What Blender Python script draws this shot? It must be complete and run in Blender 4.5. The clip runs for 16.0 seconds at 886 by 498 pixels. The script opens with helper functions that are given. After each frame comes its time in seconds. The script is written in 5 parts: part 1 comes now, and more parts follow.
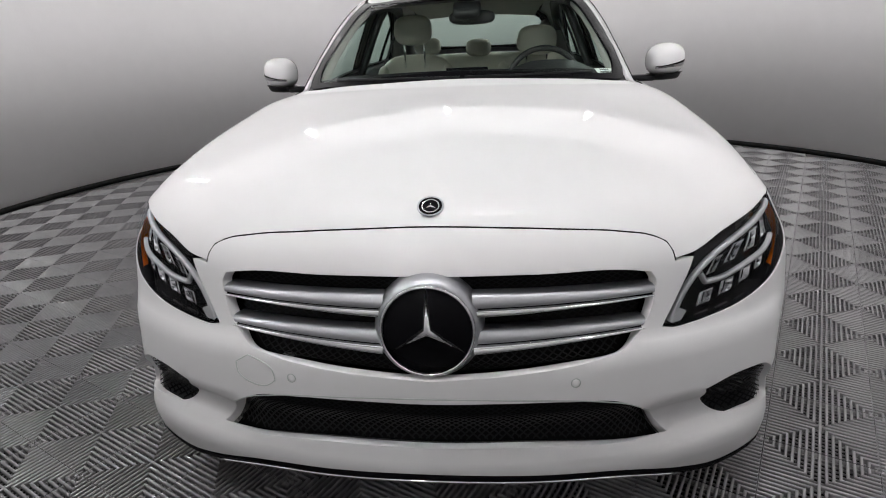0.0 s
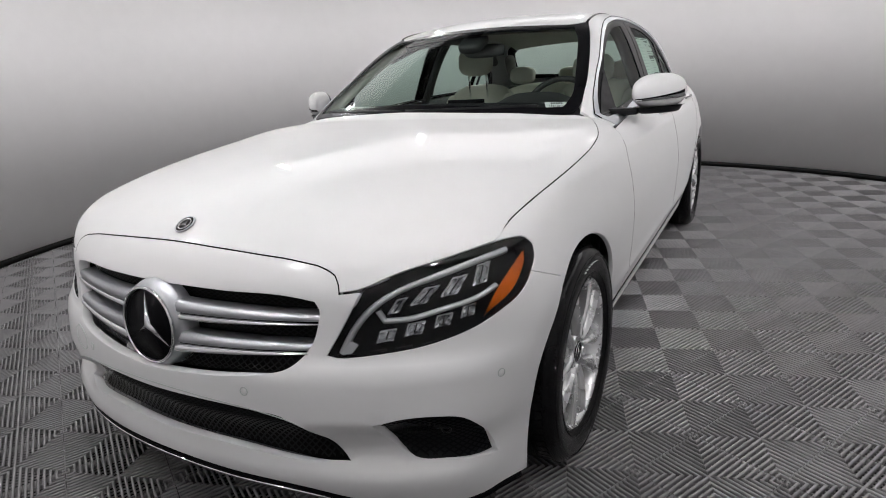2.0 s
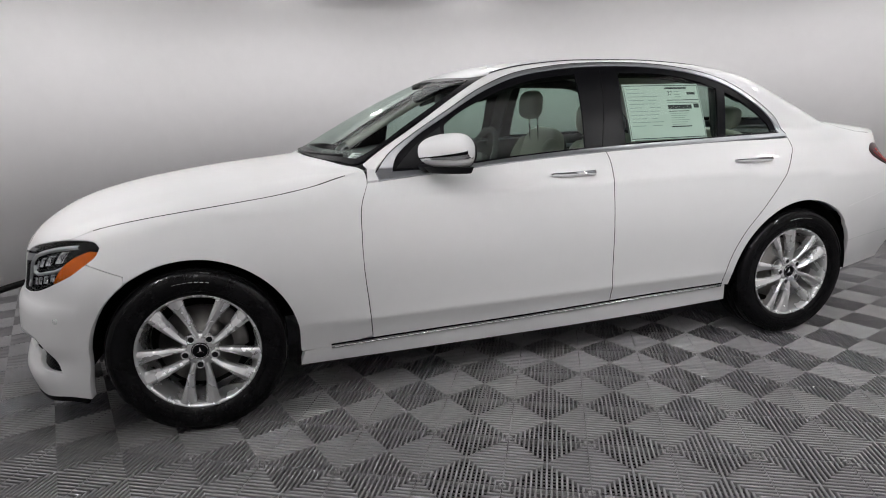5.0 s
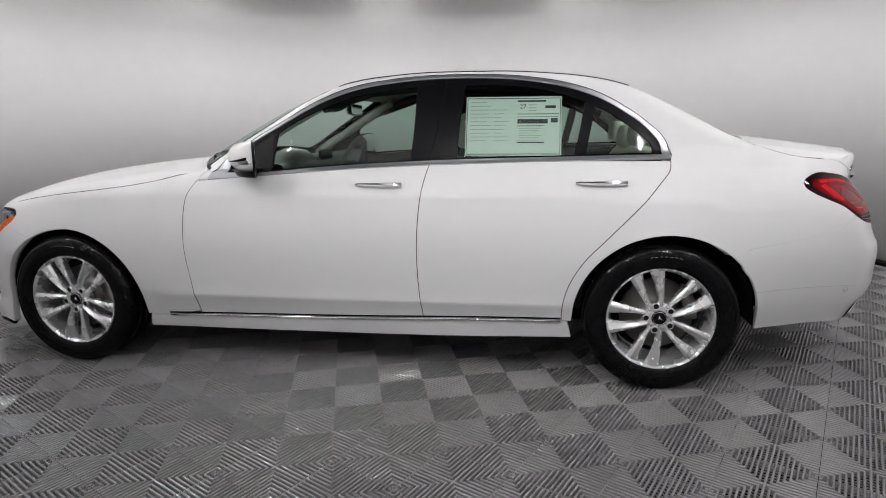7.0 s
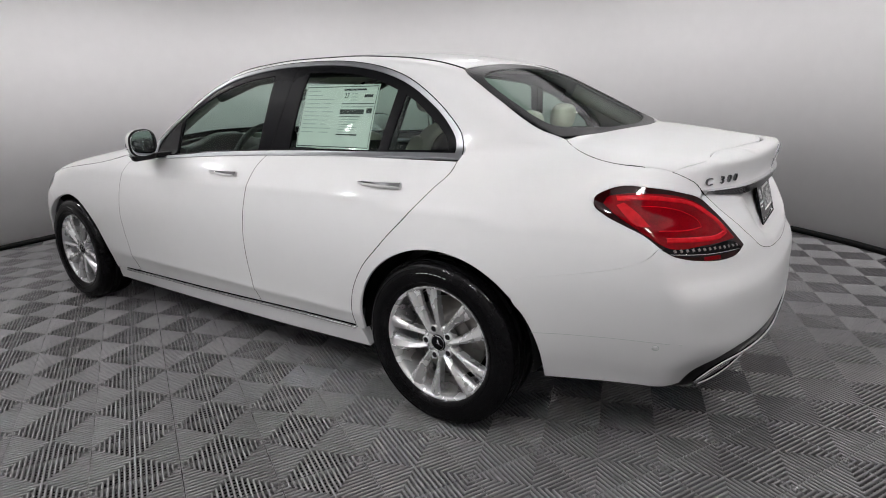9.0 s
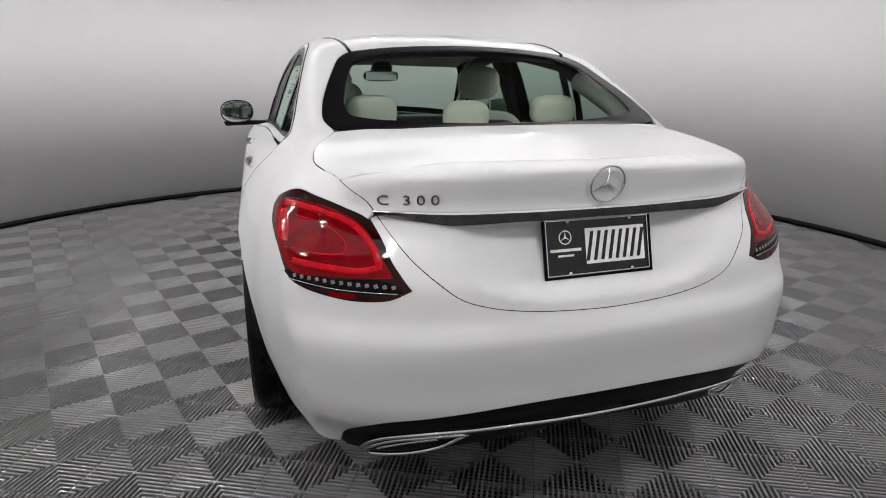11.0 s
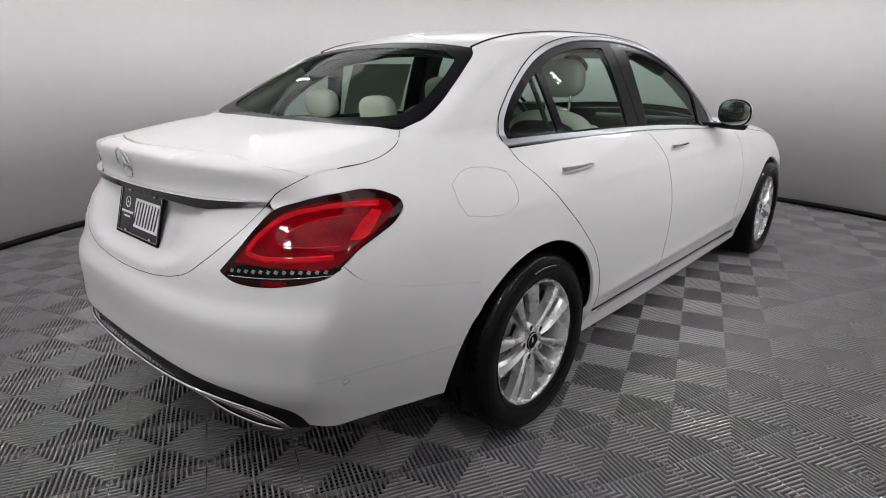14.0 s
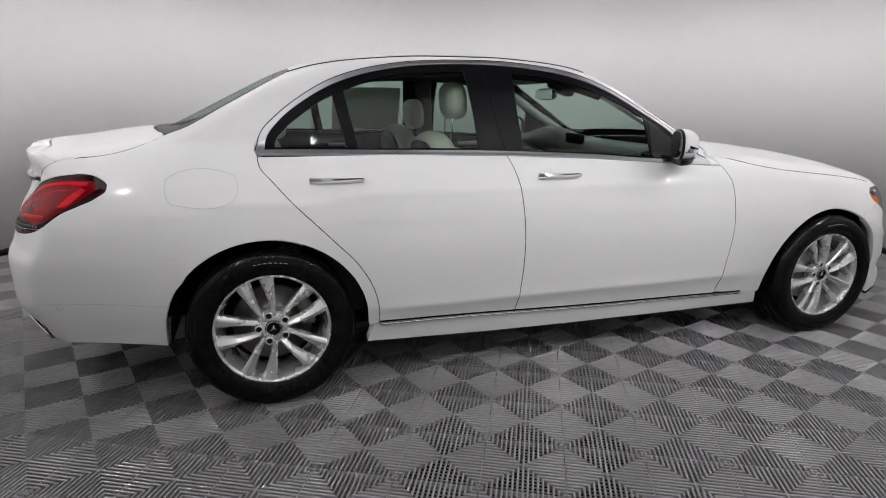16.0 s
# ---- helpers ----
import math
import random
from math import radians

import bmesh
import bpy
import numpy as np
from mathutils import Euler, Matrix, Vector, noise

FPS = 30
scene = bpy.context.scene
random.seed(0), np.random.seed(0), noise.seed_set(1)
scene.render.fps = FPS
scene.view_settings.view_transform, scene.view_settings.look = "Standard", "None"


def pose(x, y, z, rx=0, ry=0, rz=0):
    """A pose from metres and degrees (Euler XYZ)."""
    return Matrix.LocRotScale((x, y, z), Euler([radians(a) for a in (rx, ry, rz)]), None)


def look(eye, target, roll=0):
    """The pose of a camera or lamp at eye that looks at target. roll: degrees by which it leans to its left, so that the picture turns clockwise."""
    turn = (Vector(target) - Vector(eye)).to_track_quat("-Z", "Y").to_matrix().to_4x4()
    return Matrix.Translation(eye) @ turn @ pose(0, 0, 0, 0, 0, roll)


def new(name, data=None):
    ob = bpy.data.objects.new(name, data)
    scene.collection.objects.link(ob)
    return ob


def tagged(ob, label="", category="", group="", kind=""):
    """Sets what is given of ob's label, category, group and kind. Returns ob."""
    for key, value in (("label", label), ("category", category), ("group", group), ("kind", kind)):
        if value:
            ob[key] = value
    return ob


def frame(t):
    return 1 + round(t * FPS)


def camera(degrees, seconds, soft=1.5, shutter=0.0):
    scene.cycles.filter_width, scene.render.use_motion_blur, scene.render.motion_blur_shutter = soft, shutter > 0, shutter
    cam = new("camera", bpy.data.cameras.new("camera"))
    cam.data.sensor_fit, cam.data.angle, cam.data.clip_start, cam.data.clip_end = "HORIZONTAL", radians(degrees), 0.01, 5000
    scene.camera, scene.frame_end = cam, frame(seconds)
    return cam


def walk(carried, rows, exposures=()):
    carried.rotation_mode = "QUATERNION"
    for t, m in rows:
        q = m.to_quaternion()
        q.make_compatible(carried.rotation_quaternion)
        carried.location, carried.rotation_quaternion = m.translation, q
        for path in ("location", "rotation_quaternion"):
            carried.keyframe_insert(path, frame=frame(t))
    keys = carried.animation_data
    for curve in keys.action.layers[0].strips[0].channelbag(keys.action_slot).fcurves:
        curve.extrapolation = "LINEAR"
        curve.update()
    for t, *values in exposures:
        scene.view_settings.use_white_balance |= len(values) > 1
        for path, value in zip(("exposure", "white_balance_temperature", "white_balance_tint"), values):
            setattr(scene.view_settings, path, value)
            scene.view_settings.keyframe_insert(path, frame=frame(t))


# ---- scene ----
cam = camera(75.5, 16.0, soft=1.0)
PATH = [
    (0, (0.149, -3.354, 1.171), (-0.047, -1.489, 0.476), -2.4),
    (0.5, (0.403, -3.365, 1.203), (0.078, -1.51, 0.531), -2.7),
    (1, (0.671, -3.323, 1.166), (0.144, -1.51, 0.504), -3.2),
    (1.5, (0.955, -3.214, 1.15), (0.216, -1.466, 0.519), -3.6),
    (2, (1.329, -3.095, 1.165), (0.365, -1.444, 0.576), -3.8),
    (2.5, (1.663, -2.888, 1.125), (0.476, -1.387, 0.543), -3.9),
    (3, (2.021, -2.664, 1.153), (0.648, -1.343, 0.546), -3.1),
    (3.5, (2.365, -2.413, 1.189), (0.826, -1.271, 0.618), -1.8),
    (4, (2.658, -2.073, 1.164), (0.971, -1.131, 0.648), -2.1),
    (6.5, (3.392, 0.288, 1.226), (1.446, 0.182, 0.777), -1.0),
    (7, (3.334, 0.739, 1.173), (1.405, 0.43, 0.742), -0.9),
    (7.5, (3.202, 1.224, 1.168), (1.322, 0.709, 0.72), -0.9),
    (8, (3.036, 1.679, 1.21), (1.243, 0.95, 0.706), -1.3),
    (8.5, (2.795, 2.084, 1.232), (1.095, 1.158, 0.729), -1.6),
    (9, (2.463, 2.47, 1.241), (0.891, 1.352, 0.713), -1.8),
    (11.5, (0.339, 3.535, 1.21), (0.083, 1.628, 0.662), 0.6),
    (12, (-0.136, 3.566, 1.226), (-0.045, 1.643, 0.684), 0.6),
    (12.5, (-0.602, 3.464, 1.229), (-0.15, 1.602, 0.658), 0.3),
    (13, (-1.048, 3.324, 1.232), (-0.277, 1.583, 0.621), 0.1),
    (13.5, (-1.446, 3.137, 1.214), (-0.405, 1.531, 0.633), -0.2),
    (14, (-1.849, 2.887, 1.236), (-0.573, 1.463, 0.649), 0.1),
    (14.5, (-2.274, 2.578, 1.25), (-0.807, 1.348, 0.671), 0.3),
    (15, (-2.593, 2.199, 1.25), (-0.974, 1.173, 0.68), 0.7),
    (15.5, (-2.905, 1.763, 1.254), (-1.163, 0.945, 0.708), 0.9),
    (16, (-3.092, 1.301, 1.235), (-1.25, 0.717, 0.72), 0.7),
]
walk(cam, [(t, look(eye, target, roll)) for t, eye, target, roll in PATH])
from mathutils import geometry

# ---- light ----
world = bpy.data.worlds.new("world")
scene.world = world
world.use_nodes = True
world.node_tree.nodes["Background"].inputs[0].default_value = (1.0, 0.98, 0.96, 1)
world.node_tree.nodes["Background"].inputs[1].default_value = 0.0
LAMP_SPREAD = 110.0       # beam of the added fill panels
LAMP_SWING = -14.0        # the spotlights all aim past the middle, round the ring
MIDDLE = (0.0, 0.1)      # the round booth's centre
ROOM_R, ROOM_H = 3.77, 3.6
LAMPS, FILL_POWER, SPOT_POWER, WASH_POWER = 11, 4.5, 11.2, 30.0
WASH_TILT = -23.5


def area_lamp(m, sx, sy, power):
    data = bpy.data.lights.new("fill_panel_lamp", "AREA")
    data.shape, data.size, data.size_y, data.energy, data.color = "RECTANGLE", sx, sy, power, (1.0, 0.985, 0.992)
    data.spread = math.radians(LAMP_SPREAD)
    ob = new("fill_panel_lamp", data)
    ob.matrix_world = m
    return ob
# ---- materials ----
def material(name, color, rough=0.5, metal=0.0, coat=0.0, coat_rough=0.03, spec=0.5, noise_size=0.0, noise_amount=0.0, rough_amount=0.0, bump=0.0, bump_size=0.0, per_object=0.0, emit=None):
    m = bpy.data.materials.new(name)
    m.use_nodes = True
    nodes, links = m.node_tree.nodes, m.node_tree.links
    b = nodes["Principled BSDF"]
    b.inputs["Base Color"].default_value = (*color, 1)
    b.inputs["Roughness"].default_value, b.inputs["Metallic"].default_value = rough, metal
    b.inputs["Coat Weight"].default_value, b.inputs["Coat Roughness"].default_value = coat, coat_rough
    b.inputs["Specular IOR Level"].default_value = spec
    co = nodes.new("ShaderNodeTexCoord")

    def grain(size, detail=5):
        n = nodes.new("ShaderNodeTexNoise")
        n.inputs["Scale"].default_value, n.inputs["Detail"].default_value = 1 / size, detail
        links.new(co.outputs["Object"], n.inputs["Vector"])
        return n.outputs["Fac"]

    def remap(value, lo, hi):
        r = nodes.new("ShaderNodeMapRange")
        r.inputs["From Min"].default_value, r.inputs["From Max"].default_value = 0.3, 0.7
        r.inputs["To Min"].default_value, r.inputs["To Max"].default_value = lo, hi
        links.new(value, r.inputs["Value"])
        return r.outputs["Result"]

    if noise_size:
        hsv = nodes.new("ShaderNodeHueSaturation")
        hsv.inputs["Color"].default_value = (*color, 1)
        both_scales = nodes.new("ShaderNodeMath")
        both_scales.operation = "ADD"
        links.new(remap(grain(noise_size), 1 - noise_amount, 1 + noise_amount), both_scales.inputs[0])
        links.new(remap(grain(noise_size / 14, 3), -noise_amount / 2, noise_amount / 2), both_scales.inputs[1])
        value = both_scales.outputs[0]
        if per_object:
            info, add = nodes.new("ShaderNodeObjectInfo"), nodes.new("ShaderNodeMath")
            add.operation = "MULTIPLY_ADD"
            links.new(info.outputs["Random"], add.inputs[0])
            add.inputs[1].default_value = per_object
            links.new(value, add.inputs[2])
            value = add.outputs[0]
        links.new(value, hsv.inputs["Value"])
        links.new(hsv.outputs["Color"], b.inputs["Base Color"])
        if rough_amount:
            links.new(remap(grain(noise_size * 0.6), rough - rough_amount, rough + rough_amount), b.inputs["Roughness"])
    if bump:
        bp = nodes.new("ShaderNodeBump")
        bp.inputs["Strength"].default_value, bp.inputs["Distance"].default_value = 1.0, bump
        links.new(grain(bump_size, 4), bp.inputs["Height"])
        links.new(bp.outputs["Normal"], b.inputs["Normal"])
    if emit:
        b.inputs["Emission Color"].default_value, b.inputs["Emission Strength"].default_value = (*emit[0], 1), emit[1]
    return m


def glass(name, tint, gloss=0.02, share=0.06):
    """Thin tinted glass: light goes straight through, with a mirror share that grows at a slant."""
    m = bpy.data.materials.new(name)
    m.use_nodes = True
    nodes, links = m.node_tree.nodes, m.node_tree.links
    nodes.remove(nodes["Principled BSDF"])
    clear, shine, mix, slant = nodes.new("ShaderNodeBsdfTransparent"), nodes.new("ShaderNodeBsdfGlossy"), nodes.new("ShaderNodeMixShader"), nodes.new("ShaderNodeLayerWeight")
    clear.inputs["Color"].default_value = (*tint, 1)
    shine.inputs["Roughness"].default_value = gloss
    slant.inputs["Blend"].default_value = 0.5
    fifth, amount = nodes.new("ShaderNodeMath"), nodes.new("ShaderNodeMath")
    fifth.operation, amount.operation = "POWER", "MULTIPLY_ADD"
    fifth.inputs[1].default_value = 5.0
    amount.inputs[1].default_value, amount.inputs[2].default_value = 0.25 - share, share
    links.new(slant.outputs["Facing"], fifth.inputs[0])
    links.new(fifth.outputs[0], amount.inputs[0])
    links.new(amount.outputs[0], mix.inputs[0])
    links.new(clear.outputs[0], mix.inputs[1])
    links.new(shine.outputs[0], mix.inputs[2])
    links.new(mix.outputs[0], nodes["Material Output"].inputs["Surface"])
    return m


WALL = material("wall_paint", (0.85, 0.836, 0.838), 0.8, noise_size=1.6, noise_amount=0.02, rough_amount=0.06, bump=0.0006, bump_size=0.02)
CEILING = material("grey_ceiling_paint", (0.45, 0.45, 0.45), 0.9, noise_size=1.2, noise_amount=0.02)
SKIRT = material("black_rubber_skirting", (0.007, 0.007, 0.007), 0.55, spec=0.12, noise_size=0.3, noise_amount=0.2, rough_amount=0.1)
TILE = material("grey_plastic_tile", (0.19, 0.186, 0.19), 0.22, spec=0.8, noise_size=0.5, noise_amount=0.10, rough_amount=0.05, per_object=0.10)
TILE.node_tree.nodes["Principled BSDF"].inputs["IOR"].default_value = 1.6
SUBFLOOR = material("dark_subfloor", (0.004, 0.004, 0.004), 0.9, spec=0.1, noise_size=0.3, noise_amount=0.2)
PAINT = material("white_car_paint", (0.675, 0.675, 0.678), 0.6, coat=0.36, spec=0.05, coat_rough=0.06, noise_size=0.9, noise_amount=0.012)
BLACK = material("gloss_black_plastic", (0.005, 0.005, 0.006), 0.26, spec=0.05, noise_size=0.2, noise_amount=0.1)
TRIM = material("black_plastic", (0.009, 0.009, 0.010), 0.38, spec=0.12, noise_size=0.1, noise_amount=0.15, rough_amount=0.08)
DARK = material("dark_underside", (0.006, 0.006, 0.006), 0.9, spec=0.1, noise_size=0.2, noise_amount=0.2)
DARK_CHROME = material("dark_chrome", (0.24, 0.24, 0.25), 0.15, 1.0, noise_size=0.1, noise_amount=0.05)
CHROME = material("chrome", (0.78, 0.79, 0.80), 0.08, 1.0, noise_size=0.2, noise_amount=0.02)
SATIN = material("satin_aluminium", (0.44, 0.45, 0.47), 0.42, 1.0, noise_size=0.1, noise_amount=0.04, rough_amount=0.05)
ALLOY = material("silver_wheel_paint", (0.74, 0.745, 0.75), 0.27, 0.7, coat=0.4, noise_size=0.1, noise_amount=0.03, rough_amount=0.04)
RUBBER = material("tyre_rubber", (0.0045, 0.0045, 0.005), 0.15, spec=0.16, noise_size=0.08, noise_amount=0.25, rough_amount=0.06, bump=0.0003, bump_size=0.006)
DISC = material("brake_disc_steel", (0.20, 0.195, 0.185), 0.38, 1.0, noise_size=0.03, noise_amount=0.08, rough_amount=0.08)
CALIPER = material("cast_caliper", (0.24, 0.23, 0.22), 0.45, 0.6, noise_size=0.03, noise_amount=0.15)
LEATHER = material("cream_leather", (0.62, 0.60, 0.52), 0.45, noise_size=0.12, noise_amount=0.04, rough_amount=0.06, bump=0.0006, bump_size=0.004)
CABIN_DARK = material("black_interior_plastic", (0.016, 0.017, 0.018), 0.5, noise_size=0.1, noise_amount=0.2, bump=0.0004, bump_size=0.004)
PILLAR_CLOTH = material("grey_pillar_cloth", (0.20, 0.20, 0.185), 0.9, noise_size=0.05, noise_amount=0.06)
HEADLINER = material("pale_headliner_cloth", (0.55, 0.54, 0.50), 0.9, noise_size=0.05, noise_amount=0.05)
SCREEN_GLASS = glass("clear_car_glass", (0.80, 0.88, 0.84), share=0.014)
SIDE_GLASS = glass("green_tinted_car_glass", (0.56, 0.67, 0.615), share=0.014)
REAR_GLASS = glass("tinted_rear_glass", (0.60, 0.69, 0.64), share=0.014)
LENS = glass("clear_lamp_lens", (0.90, 0.91, 0.92), share=0.03)
RED_LENS = material("red_lamp_lens", (0.14, 0.0006, 0.003), 0.06, spec=0.14, noise_size=0.06, noise_amount=0.25)
DARK_RED = material("dark_red_lamp_lens", (0.014, 0.0004, 0.0006), 0.07, spec=0.22, noise_size=0.06, noise_amount=0.2)
BRIGHT_RED = material("bright_red_reflector", (0.40, 0.003, 0.008), 0.12, spec=0.14, noise_size=0.02, noise_amount=0.2)
AMBER = material("amber_reflector", (0.85, 0.17, 0.01), 0.22, spec=0.35, noise_size=0.02, noise_amount=0.15)
SILVER_PLASTIC = material("lamp_silver_plastic", (0.52, 0.53, 0.54), 0.3, 0.45, noise_size=0.03, noise_amount=0.1)
CLEAR_WHITE = material("white_lens_plastic", (0.17, 0.145, 0.145), 0.12, coat=0.5, noise_size=0.004, noise_amount=0.5)
PAPER = material("printed_paper", (0.76, 0.80, 0.76), 0.6, noise_size=0.1, noise_amount=0.02)
INK = material("black_print", (0.04, 0.045, 0.045), 0.6)
GREY_INK = material("grey_print", (0.42, 0.46, 0.44), 0.6)
PLATE_BLACK = material("gloss_black_plate", (0.010, 0.010, 0.012), 0.15, noise_size=0.1, noise_amount=0.1)
PLATE_WHITE = material("white_plate_print", (0.75, 0.75, 0.75), 0.4)
LAMP_WHITE = material("lamp_housing_white", (0.75, 0.75, 0.75), 0.4, noise_size=0.2, noise_amount=0.03)
# ---- the car's outer skin as one smooth function ----
def curve(*pts):
    """A smooth function through (position, value) pairs."""
    p = np.array(pts, float)
    x, v = p[:, 0], p[:, 1]
    h, d = np.diff(x), np.diff(v) / np.diff(x)
    m = np.zeros(len(x))
    m[0], m[-1] = d[0], d[-1]
    for i in range(1, len(x) - 1):
        if d[i - 1] * d[i] > 0:
            w1, w2 = 2 * h[i] + h[i - 1], h[i] + 2 * h[i - 1]
            m[i] = (w1 + w2) / (w1 / d[i - 1] + w2 / d[i])
    s = np.linspace(x[0], x[-1], 1600)
    i = np.clip(np.searchsorted(x, s, "right") - 1, 0, len(x) - 2)
    t = (s - x[i]) / h[i]
    r = (2 * t**3 - 3 * t**2 + 1) * v[i] + (t**3 - 2 * t**2 + t) * h[i] * m[i] + (3 * t**2 - 2 * t**3) * v[i + 1] + (t**3 - t**2) * h[i] * m[i + 1]
    return lambda q: np.interp(q, s, r)


def smax(a, b, k):
    h = np.clip(0.5 + 0.5 * (a - b) / k, 0, 1)
    return b + (a - b) * h + k * h * (1 - h)


def smin(a, b, k):
    return -smax(-a, -b, k)


def step(a, b, q):
    t = np.clip((q - a) / (b - a), 0, 1)
    return t * t * (3 - 2 * t)


# half width over height, at mid length, and how it draws in towards the ends (low and high on the flank)
W_SEC = curve((0.0, 0.77), (0.15, 0.805), (0.2, 0.825), (0.26, 0.842), (0.32, 0.86), (0.40, 0.882), (0.5, 0.896), (0.62, 0.902), (0.72, 0.894), (0.80, 0.877), (0.88, 0.847), (0.93, 0.815), (0.98, 0.768), (1.02, 0.735), (1.2, 0.60))
TAPER_LOW = curve((-2.4, -0.0299), (-2.2, -0.0435), (-2.05, -0.0513), (-1.93, -0.0168), (-1.8, 0.0040), (-1.55, 0.008), (-1.1, 0.0), (0, 0.0), (0.9, 0.0), (1.3, 0.006), (1.5, -0.0140), (1.7, -0.0473), (1.85, -0.0658), (2.0, -0.1031), (2.2, -0.1661), (2.4, -0.2398))
TAPER_HIGH = curve((-2.4, -0.20), (-2.1, -0.1374), (-1.8, -0.0716), (-1.4, -0.026), (-0.9, -0.006), (0, 0.0), (0.9, 0.0), (1.3, -0.012), (1.6, -0.0418), (1.85, -0.0651), (2.1, -0.12), (2.4, -0.2))
# deck height along the middle: bonnet, waist, boot lid, and how it falls to the sides
Z_DECK = curve((-2.5, 0.60), (-2.34, 0.70), (-2.25, 0.772), (-2.16, 0.826), (-2.03, 0.878), (-1.8, 0.928), (-1.55, 0.962), (-1.3, 0.985), (-1.1, 0.998), (-0.7, 0.985), (0, 1.0), (0.9, 1.03), (1.5, 1.085), (1.7, 1.092), (1.88, 1.075), (2.08, 1.046), (2.2, 1.032), (2.27, 1.027), (2.5, 1.02))
FALL = curve((-2.4, 0.24), (-2.1, 0.17), (-1.8, 0.13), (-1.3, 0.10), (-0.9, 0.06), (0, 0.0), (1.0, 0.0), (1.6, 0.085), (2.1, 0.115), (2.4, 0.12))
FRONT_Z = curve((0.0, -0.06), (0.14, -0.025), (0.2, -0.0064), (0.26, 0.0074), (0.33, -0.0109), (0.40, 0.0134), (0.46, 0.0088), (0.52, -0.0008), (0.565, -0.028), (0.62, -0.042), (0.70, -0.058), (0.76, -0.085), (0.82, -0.14), (0.9, -0.25))
REAR_Z = curve((0.0, -0.26), (0.2, -0.16), (0.3, -0.0848), (0.36, -0.0516), (0.41, -0.0157), (0.46, -0.0056), (0.52, -0.0088), (0.58, -0.0078), (0.62, -0.0112), (0.68, -0.0398), (0.74, -0.055), (0.80, -0.080), (0.87, -0.104), (0.915, -0.106), (0.95, -0.102), (0.99, -0.094), (1.02, -0.090), (1.1, -0.088))
RECESS = curve((0.68, 0.10), (0.71, 0.21), (0.736, 0.30), (0.77, 0.345), (0.82, 0.375), (0.888, 0.405), (0.95, 0.41))
# cabin: half width over height, roof and screens along the middle
W_CABIN = curve((0.8, 0.79), (0.95, 0.745), (1.02, 0.722), (1.1, 0.694), (1.2, 0.655), (1.28, 0.620), (1.35, 0.580), (1.42, 0.53), (1.5, 0.45))
CABIN_TAPER = curve((-1.3, -0.06), (-0.8, -0.025), (-0.4, -0.004), (0.3, 0.0), (0.8, -0.006), (1.2, -0.018), (1.5, -0.05), (1.9, -0.12))
Z_ROOF = curve((-2.4, 0.2), (-1.6, 0.73), (-1.18, 0.972), (-0.9, 1.128), (-0.6, 1.277), (-0.4, 1.357), (-0.25, 1.398), (-0.05, 1.424), (0.25, 1.441), (0.55, 1.438), (0.85, 1.418), (1.05, 1.388), (1.2, 1.345), (1.4, 1.25), (1.6, 1.145), (1.75, 1.066), (2.0, 0.87), (2.4, 0.2))
CROWN = curve((-1.4, 0.02), (-0.7, 0.03), (-0.2, 0.10), (0.2, 0.13), (0.8, 0.13), (1.2, 0.09), (1.8, 0.03))
BOW = curve((-1.4, 0.62), (-0.6, 0.60), (-0.25, 0.42), (0.1, 0.1), (0.4, 0.0), (0.8, 0.0), (1.1, -0.10), (1.8, -0.16))
CREASE = curve((-2.2, 0.80), (-1.7, 0.835), (-1.2, 0.855), (0, 0.862), (1.0, 0.845), (1.8, 0.80), (2.4, 0.77))


def skin(x, y, z):
    """Negative inside the car's skin, positive outside; about metres near it."""
    ax = np.abs(x)
    hi = step(0.55, 0.95, z)
    mid = step(-2.0, -1.5, y) * (1 - step(1.5, 2.0, y))
    low = 0.010 * np.exp(-((np.abs(z - 0.375) / 0.035) ** 1.2)) * step(-1.2, -0.9, y) * (1 - step(0.7, 1.0, y))
    half = W_SEC(z) + TAPER_LOW(y) * (1 - hi) + TAPER_HIGH(y) * hi + 0.007 * np.exp(-np.abs(z - CREASE(y)) / 0.035) * mid + low
    half = half + (0.0484 * (1 - step(0.12, 0.36, z)) + 0.0219 * (1 - step(0.25, 0.5, z))) * (1 - step(-1.95, -1.7, y)) - 0.0216 * (1 - step(0.28, 0.66, z)) * step(1.5, 2.0, y)
    side = ax - half
    top = z - (Z_DECK(y) - FALL(y) * ax**2)
    scoop = 0.0300 * np.exp(-(((ax - 0.60) / 0.14) ** 4)) * step(0.265, 0.32, z) * (1 - step(0.355, 0.425, z))
    front = -y - (2.335 + FRONT_Z(z) - (0.3096 - 0.0350 * (1 - step(0.2, 0.5, z))) * ax**2 - 0.0637 * ax**4 - 0.2037 * ax**8 - scoop)
    dent = 0.036 * (1 - step(0.62, 1.06, ax / RECESS(z))) * step(0.695, 0.755, z) * (1 - step(0.882, 0.893, z))
    rear = y - (2.34 + REAR_Z(z) - dent - (0.0826 + (0.231 - 0.0826) * step(0.8, 0.95, z)) * ax**2 - (0.4477 + (0.62 - 0.4477) * step(0.74, 0.92, z) + 0.1300 * (1 - step(0.3, 0.6, z))) * ax**4)
    body = smax(smax(smax(side, top * 0.95, 0.07), front, 0.06), rear, 0.022 + 0.10 * step(0.50, 0.70, ax) * step(0.86, 0.98, z))
    ym = y - BOW(y) * ax**2
    roof = 0.9 * (z - (Z_ROOF(ym) - CROWN(y) * ax**2))
    cabin = smax(ax - (W_CABIN(z) + CABIN_TAPER(y)), roof, 0.045)
    return smin(body, np.maximum(cabin, 0.7 - z), 0.012)


